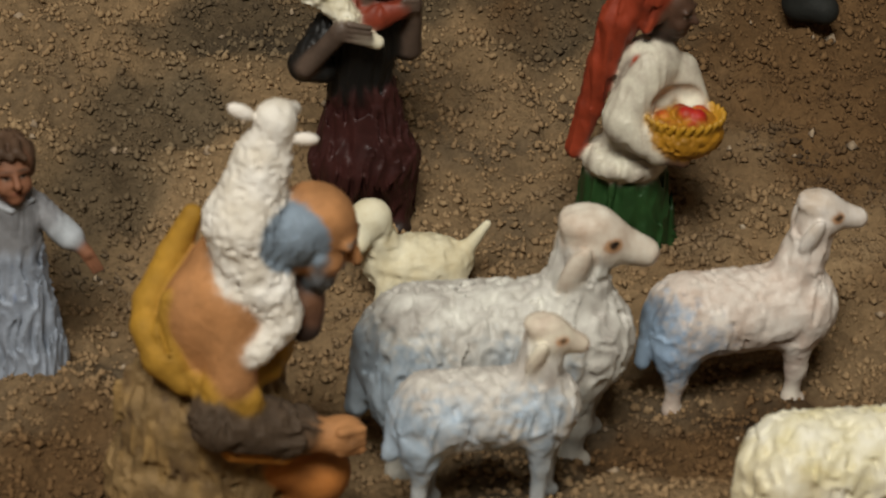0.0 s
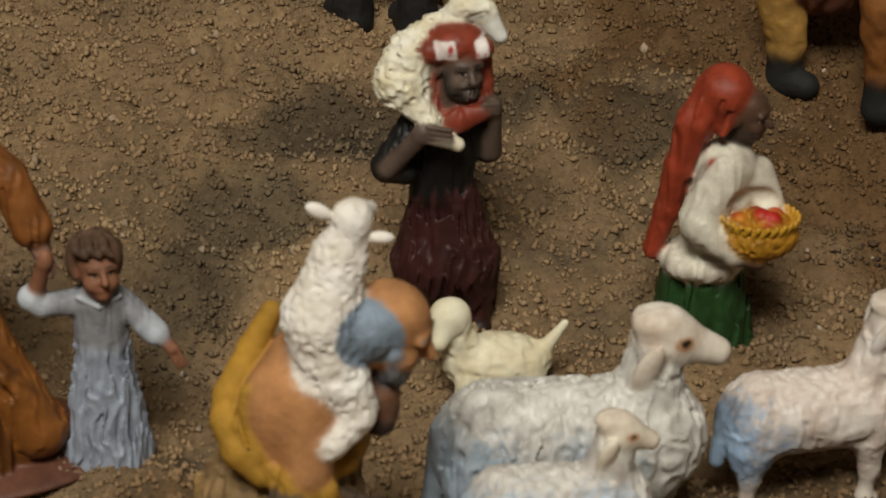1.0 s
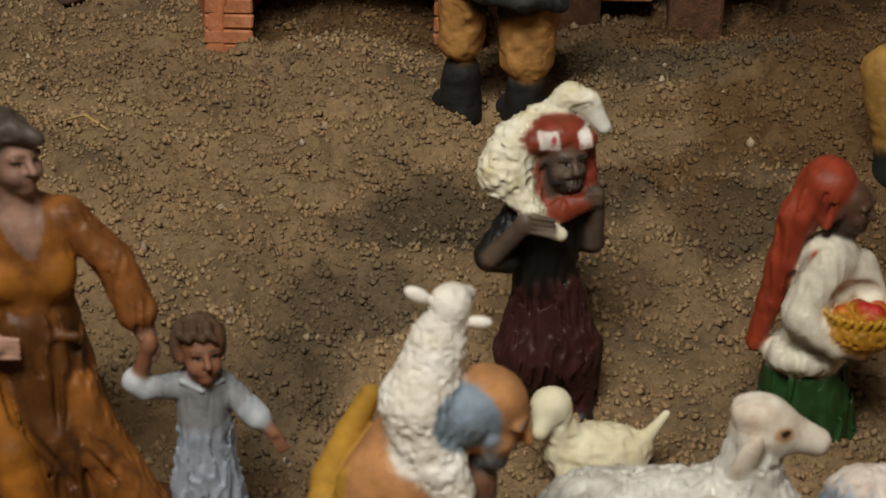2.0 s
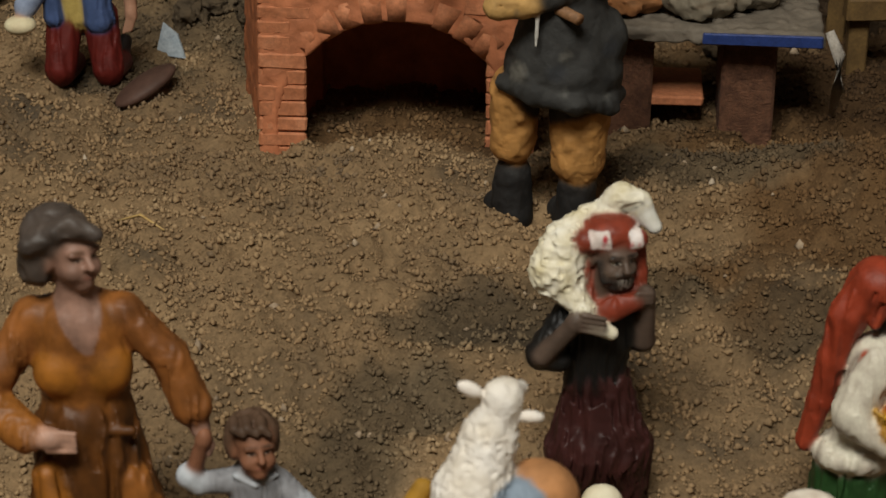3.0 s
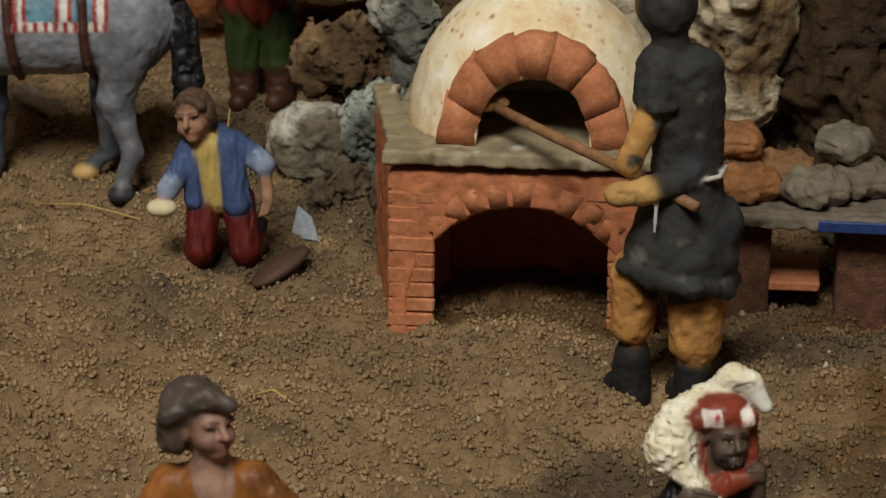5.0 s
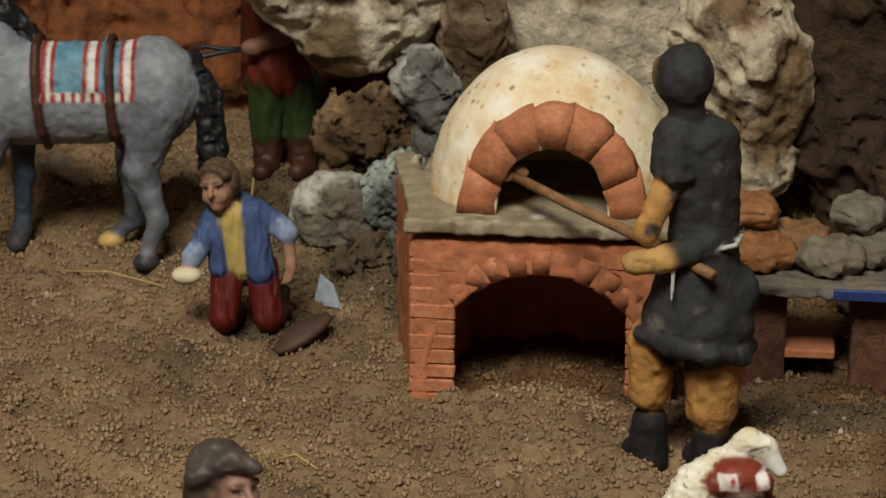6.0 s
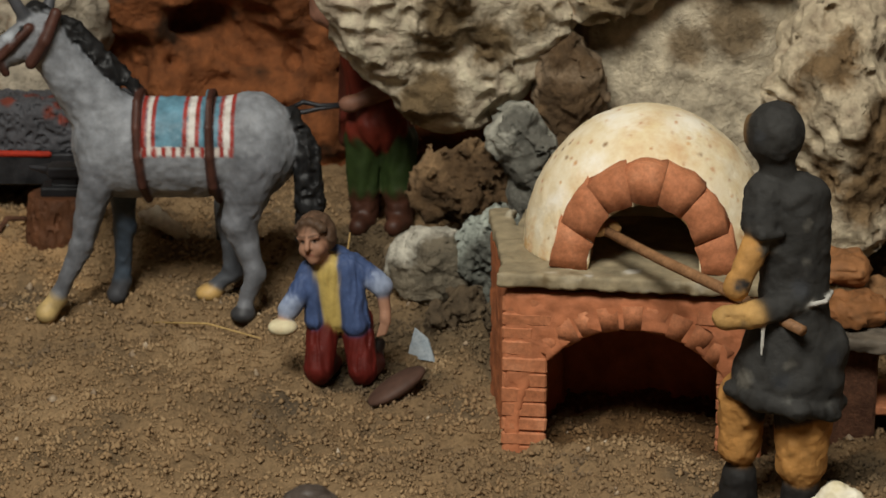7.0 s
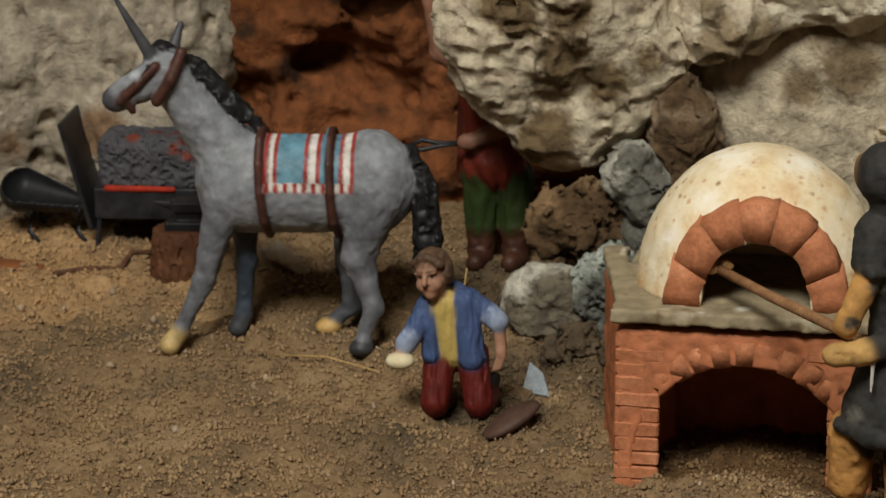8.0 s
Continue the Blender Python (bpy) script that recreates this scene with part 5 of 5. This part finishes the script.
def donkey():
    x, y = -0.0965, 0.918
    g = on_ground(x, y)
    s = Sculpt(x, y, g, 3.0)
    grey, dark, mane, strap, blue, red, white = "7e8186", "45464a", "1b1b1c", "4a2e26", "5c8496", "93332c", "cfcac4"
    tex = ("rock", 0.45, 0.35)
    s.limb((-14, 0, 119.5), (34, 0, 119.5), 20.0, 19.5, grey, tex=tex, flat=0.85)
    s.ball((36, 0, 121), (17.5, 16, 20.5), grey, tex=tex)
    s.ball((-19, 0, 122), (15, 14, 19), grey, tex=tex)
    s.limb((-20, 0, 129), (-40, -2, 158), 13.0, 9.0, grey, tex=tex, flat=0.8)
    s.limb((-44, -3, 165), (-61, -8, 157), 9.0, 5.6, grey, tex=tex)
    s.ball((-64, -8.5, 155), (5.2, 5.0, 4.8), dark)
    s.limb((-50, -6, 173), (-62, -10, 196), 2.6, 0.9, dark)
    s.limb((-43, 5, 172), (-40, 9, 182), 2.8, 1.2, dark)
    s.chain([(-46, -2, 174), (-33, 0, 165), (-20, 0, 152), (-8, 0, 143)], [3.2, 4.4, 4.2, 2.0], mane, tex=("wool", 1.3, 0.3), blend=1.0)
    base = g * 1000
    # legs: the far pair is darker, shade put into their grey
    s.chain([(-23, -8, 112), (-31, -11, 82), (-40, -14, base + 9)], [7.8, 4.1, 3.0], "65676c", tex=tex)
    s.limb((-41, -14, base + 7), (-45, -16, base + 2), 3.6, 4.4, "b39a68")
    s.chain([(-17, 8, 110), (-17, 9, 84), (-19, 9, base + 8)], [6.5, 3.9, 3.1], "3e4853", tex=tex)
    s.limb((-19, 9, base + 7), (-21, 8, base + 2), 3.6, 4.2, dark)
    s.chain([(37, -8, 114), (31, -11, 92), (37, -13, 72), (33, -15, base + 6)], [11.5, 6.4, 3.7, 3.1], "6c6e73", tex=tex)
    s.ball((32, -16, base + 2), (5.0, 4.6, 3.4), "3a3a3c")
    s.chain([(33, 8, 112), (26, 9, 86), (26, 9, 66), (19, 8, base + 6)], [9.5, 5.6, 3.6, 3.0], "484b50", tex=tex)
    s.ball((16, 7, base + 3), (5.4, 4.8, 3.6), "b08f58")
    s.chain([(51, 0, 132), (57, -2, 118), (58, -3, 98), (55, -3, 84)], [3.2, 4.6, 5.4, 2.4], mane, tex=("wool", 1.4, 0.3), blend=1.0)
    # painted blanket with fringe, girths and bridle
    s.stroke("box", blue, (12.5, 0, 135), (17.6, 40, 13.0), edge=0.5)
    for a, w, c in ((-4.4, 1.0, red), (-2.4, 1.0, white), (-0.8, 0.8, red), (11.6, 0.9, red), (14.0, 1.5, white), (16.2, 0.9, red), (25.4, 0.9, red), (27.6, 1.5, white), (29.6, 0.8, red)):
        s.stroke("box", c, (a, 0, 136), (w, 40, 14.6), edge=0.4)
    s.stroke("box", white, (12.5, 0, 122), (17.6, 40, 1.8), edge=0.6)
    for q in range(10):
        s.stroke("box", red, (-4 + 3.7 * q, 0, 121.8), (0.9, 40, 1.9), edge=0.5)
    s.stroke("box", strap, (21.0, 0, 120), (1.7, 40, 24), edge=0.5)
    for cx in (-6.5, 21.0):
        s.chain([(cx - 1, -8, 139.5), (cx - 0.6, -15.6, 131), (cx, -17.6, 120), (cx + 1, -15.4, 108), (cx + 2, -6, 100)], [1.7] * 5, strap, blend=0.5)
        s.chain([(cx - 1, -8, 139.5), (cx - 1, 0, 141), (cx - 1, 9, 139), (cx, 16.5, 128)], [1.7] * 4, strap, blend=0.5)
    s.chain([(-37, -8.5, 174), (-41, -11.4, 164), (-47, -10.8, 155)], [2.3, 2.4, 2.3], strap, blend=0.5)
    s.chain([(-47, -11.5, 169), (-54, -13.5, 162), (-61, -13.0, 155.5)], [2.0, 1.8, 1.8], strap, blend=0.5)
    s.chain([(-57, -4, 164), (-59, -13, 158), (-57, -10, 151)], [1.6, 1.8, 1.6], strap, blend=0.5)
    # small pale highlight painted on the face
    s.stroke("ball", "a4a9af", (-55, -12, 166), (2.6, 4, 2.0), edge=2.0)
    s.stroke("ball", "121212", (-50, -12, 169), (1.6, 3, 1.2), edge=0.4)
    s.build("donkey_figurine", 0.8, RESIN_GLOSS, "grey donkey figurine with a blue striped saddle blanket", "donkey")


def smith():
    x, y = 0.0, 1.003
    g = on_ground(x, y)
    s = Sculpt(x, y, g, 2.0)
    skin, red, green, boot = "8a6250", "6d2a1e", "2c3a1c", "43281d"
    base = g * 1000
    for lx in (-23, -8):
        s.limb((lx, 0, 100), (lx, 0, 80), 8.0, 7.0, green, tex=("fold", 0.4, 6))
        s.limb((lx, 0, 77), (lx, -1, base + 4), 6.6, 5.6, boot, tex=("rock", 0.6, 0.3))
        s.limb((lx, -3, base + 3.5), (lx - 2, -10, base + 3), 5.0, 4.2, boot)
    s.limb((-17, 0, 118), (-17, 0, 109), 12, 14.5, red, tex=("fold", 0.9, 9), flat=0.8)
    s.limb((-18, 0, 118), (-19, 0, 148), 11.5, 13, red, flat=0.8, tex=("fold", 0.4, 7))
    s.limb((-29, 2, 146), (-31, 2, 100), 3.4, 3.0, "4a241a", tex=("fold", 0.4, 6))
    s.limb((-30, 0, 150), (-40, -2, 155), 6, 4.2, skin)
    s.limb((-40, -2, 155), (-43, -4, 175), 4.0, 3.4, skin)
    s.ball((-43.5, -4, 179), (4, 3.6, 4.4), skin)
    s.limb((-9, -4, 146), (-6, -10, 128), 5.4, 4.6, red)
    s.limb((-8, -11, 126), (-26, -12, 119), 4.0, 3.2, skin)
    s.ball((-28, -12, 118.5), (4.4, 3.6, 3.6), skin)
    s.limb((-18, 0, 150), (-18, -1, 160), 4.6, 4.4, skin)
    s.ball((-18.5, -2, 168), (7.6, 7.8, 9.6), skin)
    s.ball((-17.5, 1, 172.5), (8.4, 8.2, 7.0), "2f231b", tex=("fur", 0.5, 0.5))
    s.ball((-19, -6.4, 161.5), (4.6, 3.4, 4.6), "2f231b", tex=("fur", 0.5, 0.6))
    for q in range(8):
        s.stroke("limb", "9a7238", (-27 + q * 2.6, -13, 122), (-28 + q * 3.0, -14, 97), 0.4, 0.6, edge=1.2)
    for q in range(16):
        s.stroke("ball", "a8843f", (random.uniform(-26, -8), -13, random.uniform(90, 122)), random.uniform(0.5, 1.2), edge=0.8)
    s.build("smith_figurine", 0.8, RESIN_GLOSS, "smith figurine in red tunic and green breeches half hidden by rock", "figurine")
    tongs = new("tongs")
    tagged(tongs, "black iron tongs held by the smith figurine", "tongs")
    for k in (-1, 1):
        part("jaw", tube([(x - 0.026, y - 0.012, 0.1185), (x - 0.040, y - 0.013, 0.1175 + 0.0006 * k), (x - 0.047, y - 0.0135, 0.1175 + 0.0022 * k), (x - 0.052, y - 0.014, 0.1165 + 0.0008 * k)], [0.0009, 0.001, 0.0011, 0.0009], 8), IRON, tongs, smooth=True)


def far_figure():
    """The figure beyond the basket carrier, seen mostly as striding legs."""
    x, y = 0.243, 0.65
    g = on_ground(x, y)
    b = g * 1000
    s = Sculpt(x, y, g, 1.8)
    for lx, ly, kx in ((-16, 0, -20), (6, -20, 4)):
        s.limb((lx, ly, b + 12), (lx, ly, b + 3), 5.0, 5.0, "1a1b18")
        s.limb((lx, ly, b + 3), (lx + 5, ly - 5, b + 3), 4.6, 4.0, "1a1b18")
        s.limb((lx, ly, b + 14), (kx, ly, b + 34), 5.4, 7.0, "a27a3c" if lx < 0 else "7a4a1c", tex=("rock", 0.6, 0.2))
    s.limb((-6, 0, b + 38), (4, 0, b + 54), 15, 13, "5b3320", flat=0.8, tex=("fold", 0.6, 8))
    s.limb((4, 0, b + 56), (4, 0, b + 76), 11, 11.5, "27504c", flat=0.8)
    s.limb((-8, -2, b + 74), (-14, -8, b + 56), 4.6, 4.0, "b3722c")
    s.limb((14, -2, b + 74), (18, -8, b + 54), 4.6, 4.0, "b3722c")
    s.ball((4, 0, b + 90), (8, 8, 9), "7a5540")
    s.ball((4, 2, b + 94), (8.8, 8.6, 7), "2a211b")
    s.build("striding_figurine", 0.8, RESIN_MATT, "striding figurine in ochre leggings, black boots and brown tunic", "figurine")


shepherd()
flock()
lamb_bearer()
basket_woman()
mother()
child()
baker()
kneeling_boy()
donkey()
smith()
far_figure()


# ---------------------------------------------------------------- bread table
def build_table():
    table = new("bread_table")
    x, y = 0.185, 0.80
    z = on_ground(0.19, 0.80)
    table.location = (x, y, z)
    table.rotation_euler = (0, 0, radians(-8))
    tagged(table, "low worn table with a blue painted edge carrying loaves", "table")
    h = 0.088 - z
    s = Sculpt(0, 0, 0, 0.6)
    # top toned down to stand for the shade over this table
    s.box((0, 0, h * 1000), (37, 24, 2.6), "6b6256", soft=0.8, tex=("rock", 0.7, 0.3))
    top = s.build("tabletop", 0.8, RESIN_MATT, "grey crumbling top", "", parent=table)
    part("edge_band", block(-0.002, 0.0365, -0.0256, -0.0238, h - 0.0022, h + 0.0018, 0.0004, 0.0002), BLUE_PAINT, top, "chipped blue paint band")
    for lx in (-0.026, 0.014):
        part("leg", block(lx - 0.009, lx + 0.009, -0.014, 0.012, -0.008, h - 0.002, 0.001, 0.0006), BARK, table)
    part("shelf", block(-0.036, 0.0, -0.012, 0.016, 0.010, 0.0135, 0.0006, 0.0004), TERRACOTTA, table, "reddish board below")
    cloth = new("hanging_cloth")
    tagged(cloth, "thin pale cloth strip hanging off the table end", "cloth")
    part("strip", tube([(x + 0.034, y - 0.031, 0.092), (x + 0.037, y - 0.034, 0.085), (x + 0.0375, y - 0.034, 0.074), (x + 0.036, y - 0.033, 0.064)], [0.0015, 0.0022, 0.002, 0.001], 8), CLOTH, cloth, smooth=True)
    # loaf tones lowered for the same shade
    loaves = ((-0.026, -0.004, 0.0, 12, "8a5c36"), (-0.004, -0.009, 0.0, 12.5, "736a5a"), (0.013, 0.0, 0.0, 12.5, "6a6152"), (-0.030, 0.006, 0.0125, 11, "8e603a"), (0.007, 0.004, 0.012, 11, "6f695a"), (-0.012, 0.010, 0.0, 12, "7f5c3b"), (-0.040, -0.008, 0.0, 9, "845632"))
    for lx, ly, up, r, tone in loaves:
        zz = 0.0905 + up
        s = Sculpt(x + lx, y + ly, zz, 1.0)
        z0 = zz * 1000
        s.ball((0, 0, z0 + r * 0.42), (r, r * 0.85, r * 0.55), tone, tex=("rock", 1.7, 0.2))
        s.limb((-r * 0.5, -r * 0.3, z0 + r * 0.95), (r * 0.4, r * 0.2, z0 + r * 1.0), 1.0, 0.8, "4f3a26", carve=True)
        s.limb((-r * 0.7, -r * 0.75, z0 + r * 0.55), (r * 0.6, -r * 0.8, z0 + r * 0.5), 0.8, 0.6, "4f3a26", carve=True)
        s.build("loaf", 0.7, RESIN_MATT, "round crusty loaf of painted clay piled on the table", "bread", "loaves on the table", yaw=random.uniform(-60, 60))


build_table()


# ---------------------------------------------------------------- forge corner
def build_forge():
    x, y = -0.165, 1.045
    g = on_ground(x, y)
    forge = new("forge")
    tagged(forge, "black iron forge tray heaped with coals and red embers", "forge")
    part("tray", block(x - 0.032, x + 0.034, y - 0.022, y + 0.022, g + 0.012, g + 0.026, 0.0006), IRON, forge)
    bm = block(-0.001, 0.001, -0.024, 0.024, 0.0, 0.05, 0.0004)
    back = part("end_plate", bm, IRON, forge)
    back.matrix_local = pose(x - 0.033, y - 0.002, g + 0.008, 0, -14, 0)
    for lx in (-0.030, 0.030):
        for ly in (-0.020, 0.020):
            part("leg", tube([(x + lx, y + ly, g + 0.014), (x + lx * 1.05, y + ly * 1.1, g - 0.003)], [0.0013, 0.0011], 8), IRON, forge)
    s = Sculpt(0, 0, 0, 1.0)
    s.box((x * 1000 + 3, y * 1000 + 2, g * 1000 + 34), (34, 20, 13), "46464a", turn=(0, 3, 0), soft=6.0, tex=("wool", 1.3, 0.55))
    s.limb((x * 1000 - 26, y * 1000 - 21, g * 1000 + 26), (x * 1000 + 4, y * 1000 - 22, g * 1000 + 26), 1.6, 1.4, "a02a14")
    for k in range(22):
        s.stroke("ball", random.choice(("6e3326", "8a3a28", "5a2a22")), (x * 1000 + random.uniform(-16, 22), y * 1000 + random.uniform(-18, 0), g * 1000 + random.uniform(36, 48)), random.uniform(1.2, 3.6), edge=1.5)
    s.build("heap", 0.8, RESIN_MATT, "heap of grey coals with red paint flecks", "", parent=forge)
    # bellows at the side
    bel = new("bellows")
    tagged(bel, "black iron hand bellows standing beside the forge", "bellows")
    s = Sculpt(0, 0, 0, 1.0)
    bx, by, bz = x * 1000 - 52, y * 1000 - 6, g * 1000 + 16
    s.limb((bx - 16, by, bz + 5), (bx + 18, by, bz - 3), 10, 2.4, "1b1c1e", flat=1.4)
    s.limb((bx - 15, by - 4, bz + 9), (bx + 16, by - 3, bz + 0.5), 9, 1.8, "26272a", carve=True, flat=1.4)
    s.build("body", 0.8, RESIN_GLOSS, "", "", parent=bel)
    for lx, ly in ((-0.062, -0.014), (-0.062, 0.006), (-0.040, -0.014), (-0.040, 0.006)):
        part("leg", tube([(x + lx, y + ly, g + 0.014), (x + lx - 0.002, y + ly, g + 0.004), (x + lx + 0.004, y + ly - 0.002, g - 0.003)], [0.0012, 0.0012, 0.001], 8), IRON, bel, smooth=True)
    # stump and anvil
    sx, sy = -0.150, 0.985
    sg = on_ground(sx, sy)
    stump = new("stump")
    tagged(stump, "brown bark-covered tree stump serving as anvil block", "stump")
    s = Sculpt(sx, sy, sg, 1.0)
    s.limb((-1, 0, sg * 1000 + 4), (-1, 0, sg * 1000 + 16), 13.5, 12.5, "5a3822", tex=("fur", 1.2, 0.5))
    s.box((0, 0, sg * 1000 + 32), (20, 20, 10), "7a4a2c", carve=True)
    s.build("trunk", 0.7, RESIN_MATT, "", "", parent=stump).location = (sx, sy, sg)
    an = new("anvil")
    tagged(an, "small black anvil resting on the stump", "anvil")
    az = sg * 1000 + 21.5
    s = Sculpt(0, 0, 0, 0.8)
    ax, ay = sx * 1000 + 3, sy * 1000
    s.box((ax, ay, az + 2), (10, 6.5, 2.4), "232326", soft=0.8)
    s.box((ax, ay, az + 6), (5.5, 4.5, 4), "232326", soft=0.8)
    s.box((ax + 2, ay, az + 10.5), (9, 5.5, 2.4), "2c2c30", soft=0.8)
    s.limb((ax - 6, ay, az + 10.5), (ax - 15, ay, az + 11.5), 2.6, 0.8, "2c2c30")
    s.build("anvil_body", 0.6, RESIN_GLOSS, "", "", parent=an)
    # rod and leaf-shaped piece on the soil
    pts = [(-0.205, 0.975), (-0.193, 0.985), (-0.180, 0.993), (-0.176, 1.000), (-0.168, 1.003)]
    tagged(part("iron_rod", tube([(a, b, on_ground(a, b) + 0.0016 + (0.002 if i > 2 else 0)) for i, (a, b) in enumerate(pts)], [0.0012, 0.0014, 0.0014, 0.0013, 0.0011], 8), BARK, smooth=True), "bent rusty rod lying on the soil", "rod")
    s = Sculpt(-0.228, 0.985, on_ground(-0.228, 0.985), 0.6)
    s.ball((0, 0, on_ground(-0.228, 0.985) * 1000 + 1.5), (18, 6, 1.8), "7a4a2a", turn=(0, 4, 0))
    s.build("wood_chip", 0.6, RESIN, "smooth brown wooden chip lying on the soil", "wood chip")
    # pale chip under the donkey
    cx, cy = -0.105, 0.985
    cg = on_ground(cx, cy)
    s = Sculpt(cx, cy, cg, 0.8)
    s.limb((-7, 3, cg * 1000 + 7), (6, -4, cg * 1000 + 2), 4.0, 3.4, "c3b7a2", tex=("rock", 2.0, 0.25), flat=0.6)
    s.build("plaster_chip", 0.6, RESIN_MATT, "broken cream plaster chip lying on the soil", "chip")
    # cylinder bucket behind the donkey's legs
    ux, uy = -0.078, 0.985
    ug = on_ground(ux, uy)
    s = Sculpt(ux, uy, ug, 0.8)
    s.limb((0, 0, ug * 1000 + 1), (0, 0, ug * 1000 + 15), 6.5, 7.2, "5d5f60")
    s.box((0, 0, ug * 1000 + 27), (12, 12, 9), "3a3b3c", carve=True)
    s.limb((0, 0, ug * 1000 + 14), (0, 0, ug * 1000 + 26), 5.6, 6.2, "2a2a2a", carve=True)
    s.build("bucket", 0.6, RESIN, "small grey metal bucket standing on the soil", "bucket")


build_forge()


# ---------------------------------------------------------------- ochre wooden frame at the far right
def build_frame():
    x, y = 0.247, 0.845
    g = on_ground(x, y)
    rack = new("wooden_rack")
    tagged(rack, "open ochre wooden rack of square bars standing on soil", "rack")
    for lx in (0.0, 0.06):
        for ly in (0.0, 0.035):
            part("post", block(x + lx - 0.0035, x + lx + 0.0035, y + ly - 0.0035, y + ly + 0.0035, g - 0.004, 0.150, 0.0006, 0.0003), OCHRE_WOOD, rack)
    for zz in (g + 0.024, 0.118, 0.147):
        for ly in (-0.0015, 0.0365):
            part("bar", block(x - 0.006, x + 0.068, y + ly - 0.0062, y + ly - 0.0022 + 0.003, zz - 0.004, zz + 0.004, 0.0006, 0.0003), OCHRE_WOOD, rack)


build_frame()


# ---------------------------------------------------------------- loose bits on the soil
def build_bits():
    bits = ((-0.0262, 0.912, 0.062, -0.0225, 0.908, 0.088), (-0.10, 0.905, 0, -0.055, 0.880, 0), (-0.004, 0.70, 0, 0.010, 0.690, 0), (0.20, 0.62, 0, 0.215, 0.632, 0))
    for k, (x0, y0, z0, x1, y1, z1) in enumerate(bits):
        z0, z1 = z0 or on_ground(x0, y0) + 0.001, z1 or on_ground(x1, y1) + 0.0012
        mid = ((x0 + x1) / 2, (y0 + y1) / 2 + 0.002, max((z0 + z1) / 2, on_ground((x0 + x1) / 2, (y0 + y1) / 2) + 0.001) + 0.001)
        tagged(part("straw", tube([(x0, y0, z0 - 0.001), mid, (x1, y1, z1)], [0.0004, 0.00045, 0.0003], 6), STRAW, smooth=True), "thin dry yellow straw lying on the soil", "straw", "straws")
    x, y = 0.006, 0.872
    g = on_ground(x, y)
    bm = bmesh.new()
    a = [bm.verts.new(p) for p in ((x - 0.005, y, g + 0.0005), (x + 0.0055, y - 0.002, g - 0.0005), (x + 0.0028, y + 0.001, g + 0.0075), (x - 0.0022, y + 0.0022, g + 0.0115))]
    b = [bm.verts.new(v.co + Vector((0.0003, 0.0008, 0))) for v in a]
    bm.faces.new(a)
    bm.faces.new(b[::-1])
    for i in range(4):
        bm.faces.new((a[i], b[i], b[(i + 1) % 4], a[(i + 1) % 4]))
    tagged(part("paint_flake", bm, FLAKE), "pale blue paint flake standing in the soil", "flake")


build_bits()


def scatter(name, count, low, high, region, material, label, seed, sink=0.25, round_off=True):
    """Many small angular grains sunk half into the soil, as one mesh."""
    rs = np.random.RandomState(seed)
    x = rs.uniform(region[0], region[1], count)
    y = region[2] + (region[3] - region[2]) * rs.rand(count)
    size = low * (high / low) ** (rs.rand(count) ** 2.0)
    z = ground_height(x, y)
    shape = np.array([(1, 0, 0), (-1, 0, 0), (0, 1, 0), (0, -1, 0), (0, 0, 1), (0, 0, -1)], float)
    tri = np.array([(0, 2, 4), (2, 1, 4), (1, 3, 4), (3, 0, 4), (2, 0, 5), (1, 2, 5), (3, 1, 5), (0, 3, 5)])
    v = shape[None] * rs.uniform(0.55, 1.15, (count, 6, 1)) + rs.uniform(-0.22, 0.22, (count, 6, 3))
    ang = rs.uniform(0, 2 * np.pi, count)
    c, s = np.cos(ang)[:, None], np.sin(ang)[:, None]
    v = np.stack([v[..., 0] * c - v[..., 1] * s, v[..., 0] * s + v[..., 1] * c, v[..., 2] * 0.95], -1) * size[:, None, None]
    v += np.stack([x, y, z + size * (0.5 - sink)], -1)[:, None]
    f = (tri[None] + 6 * np.arange(count)[:, None, None]).reshape(-1, 3)
    ob = mesh_object(name, v.reshape(-1, 3), f, material, smooth=round_off, colours=np.repeat(soil_tint(x, y), 6, axis=0))
    tagged(ob, label, "gravel", kind="stuff")


scatter("sand_grains", 140000, 0.00046, 0.0016, (-0.28, 0.32, 0.42, 1.08), GRAIN, "loose brown sand grains scattered over the soil", 3, 0.1)
scatter("pebbles", 420, 0.0009, 0.0026, (-0.27, 0.30, 0.42, 1.06), PEBBLE, "pale angular pebbles scattered over the soil", 5, 0.2)
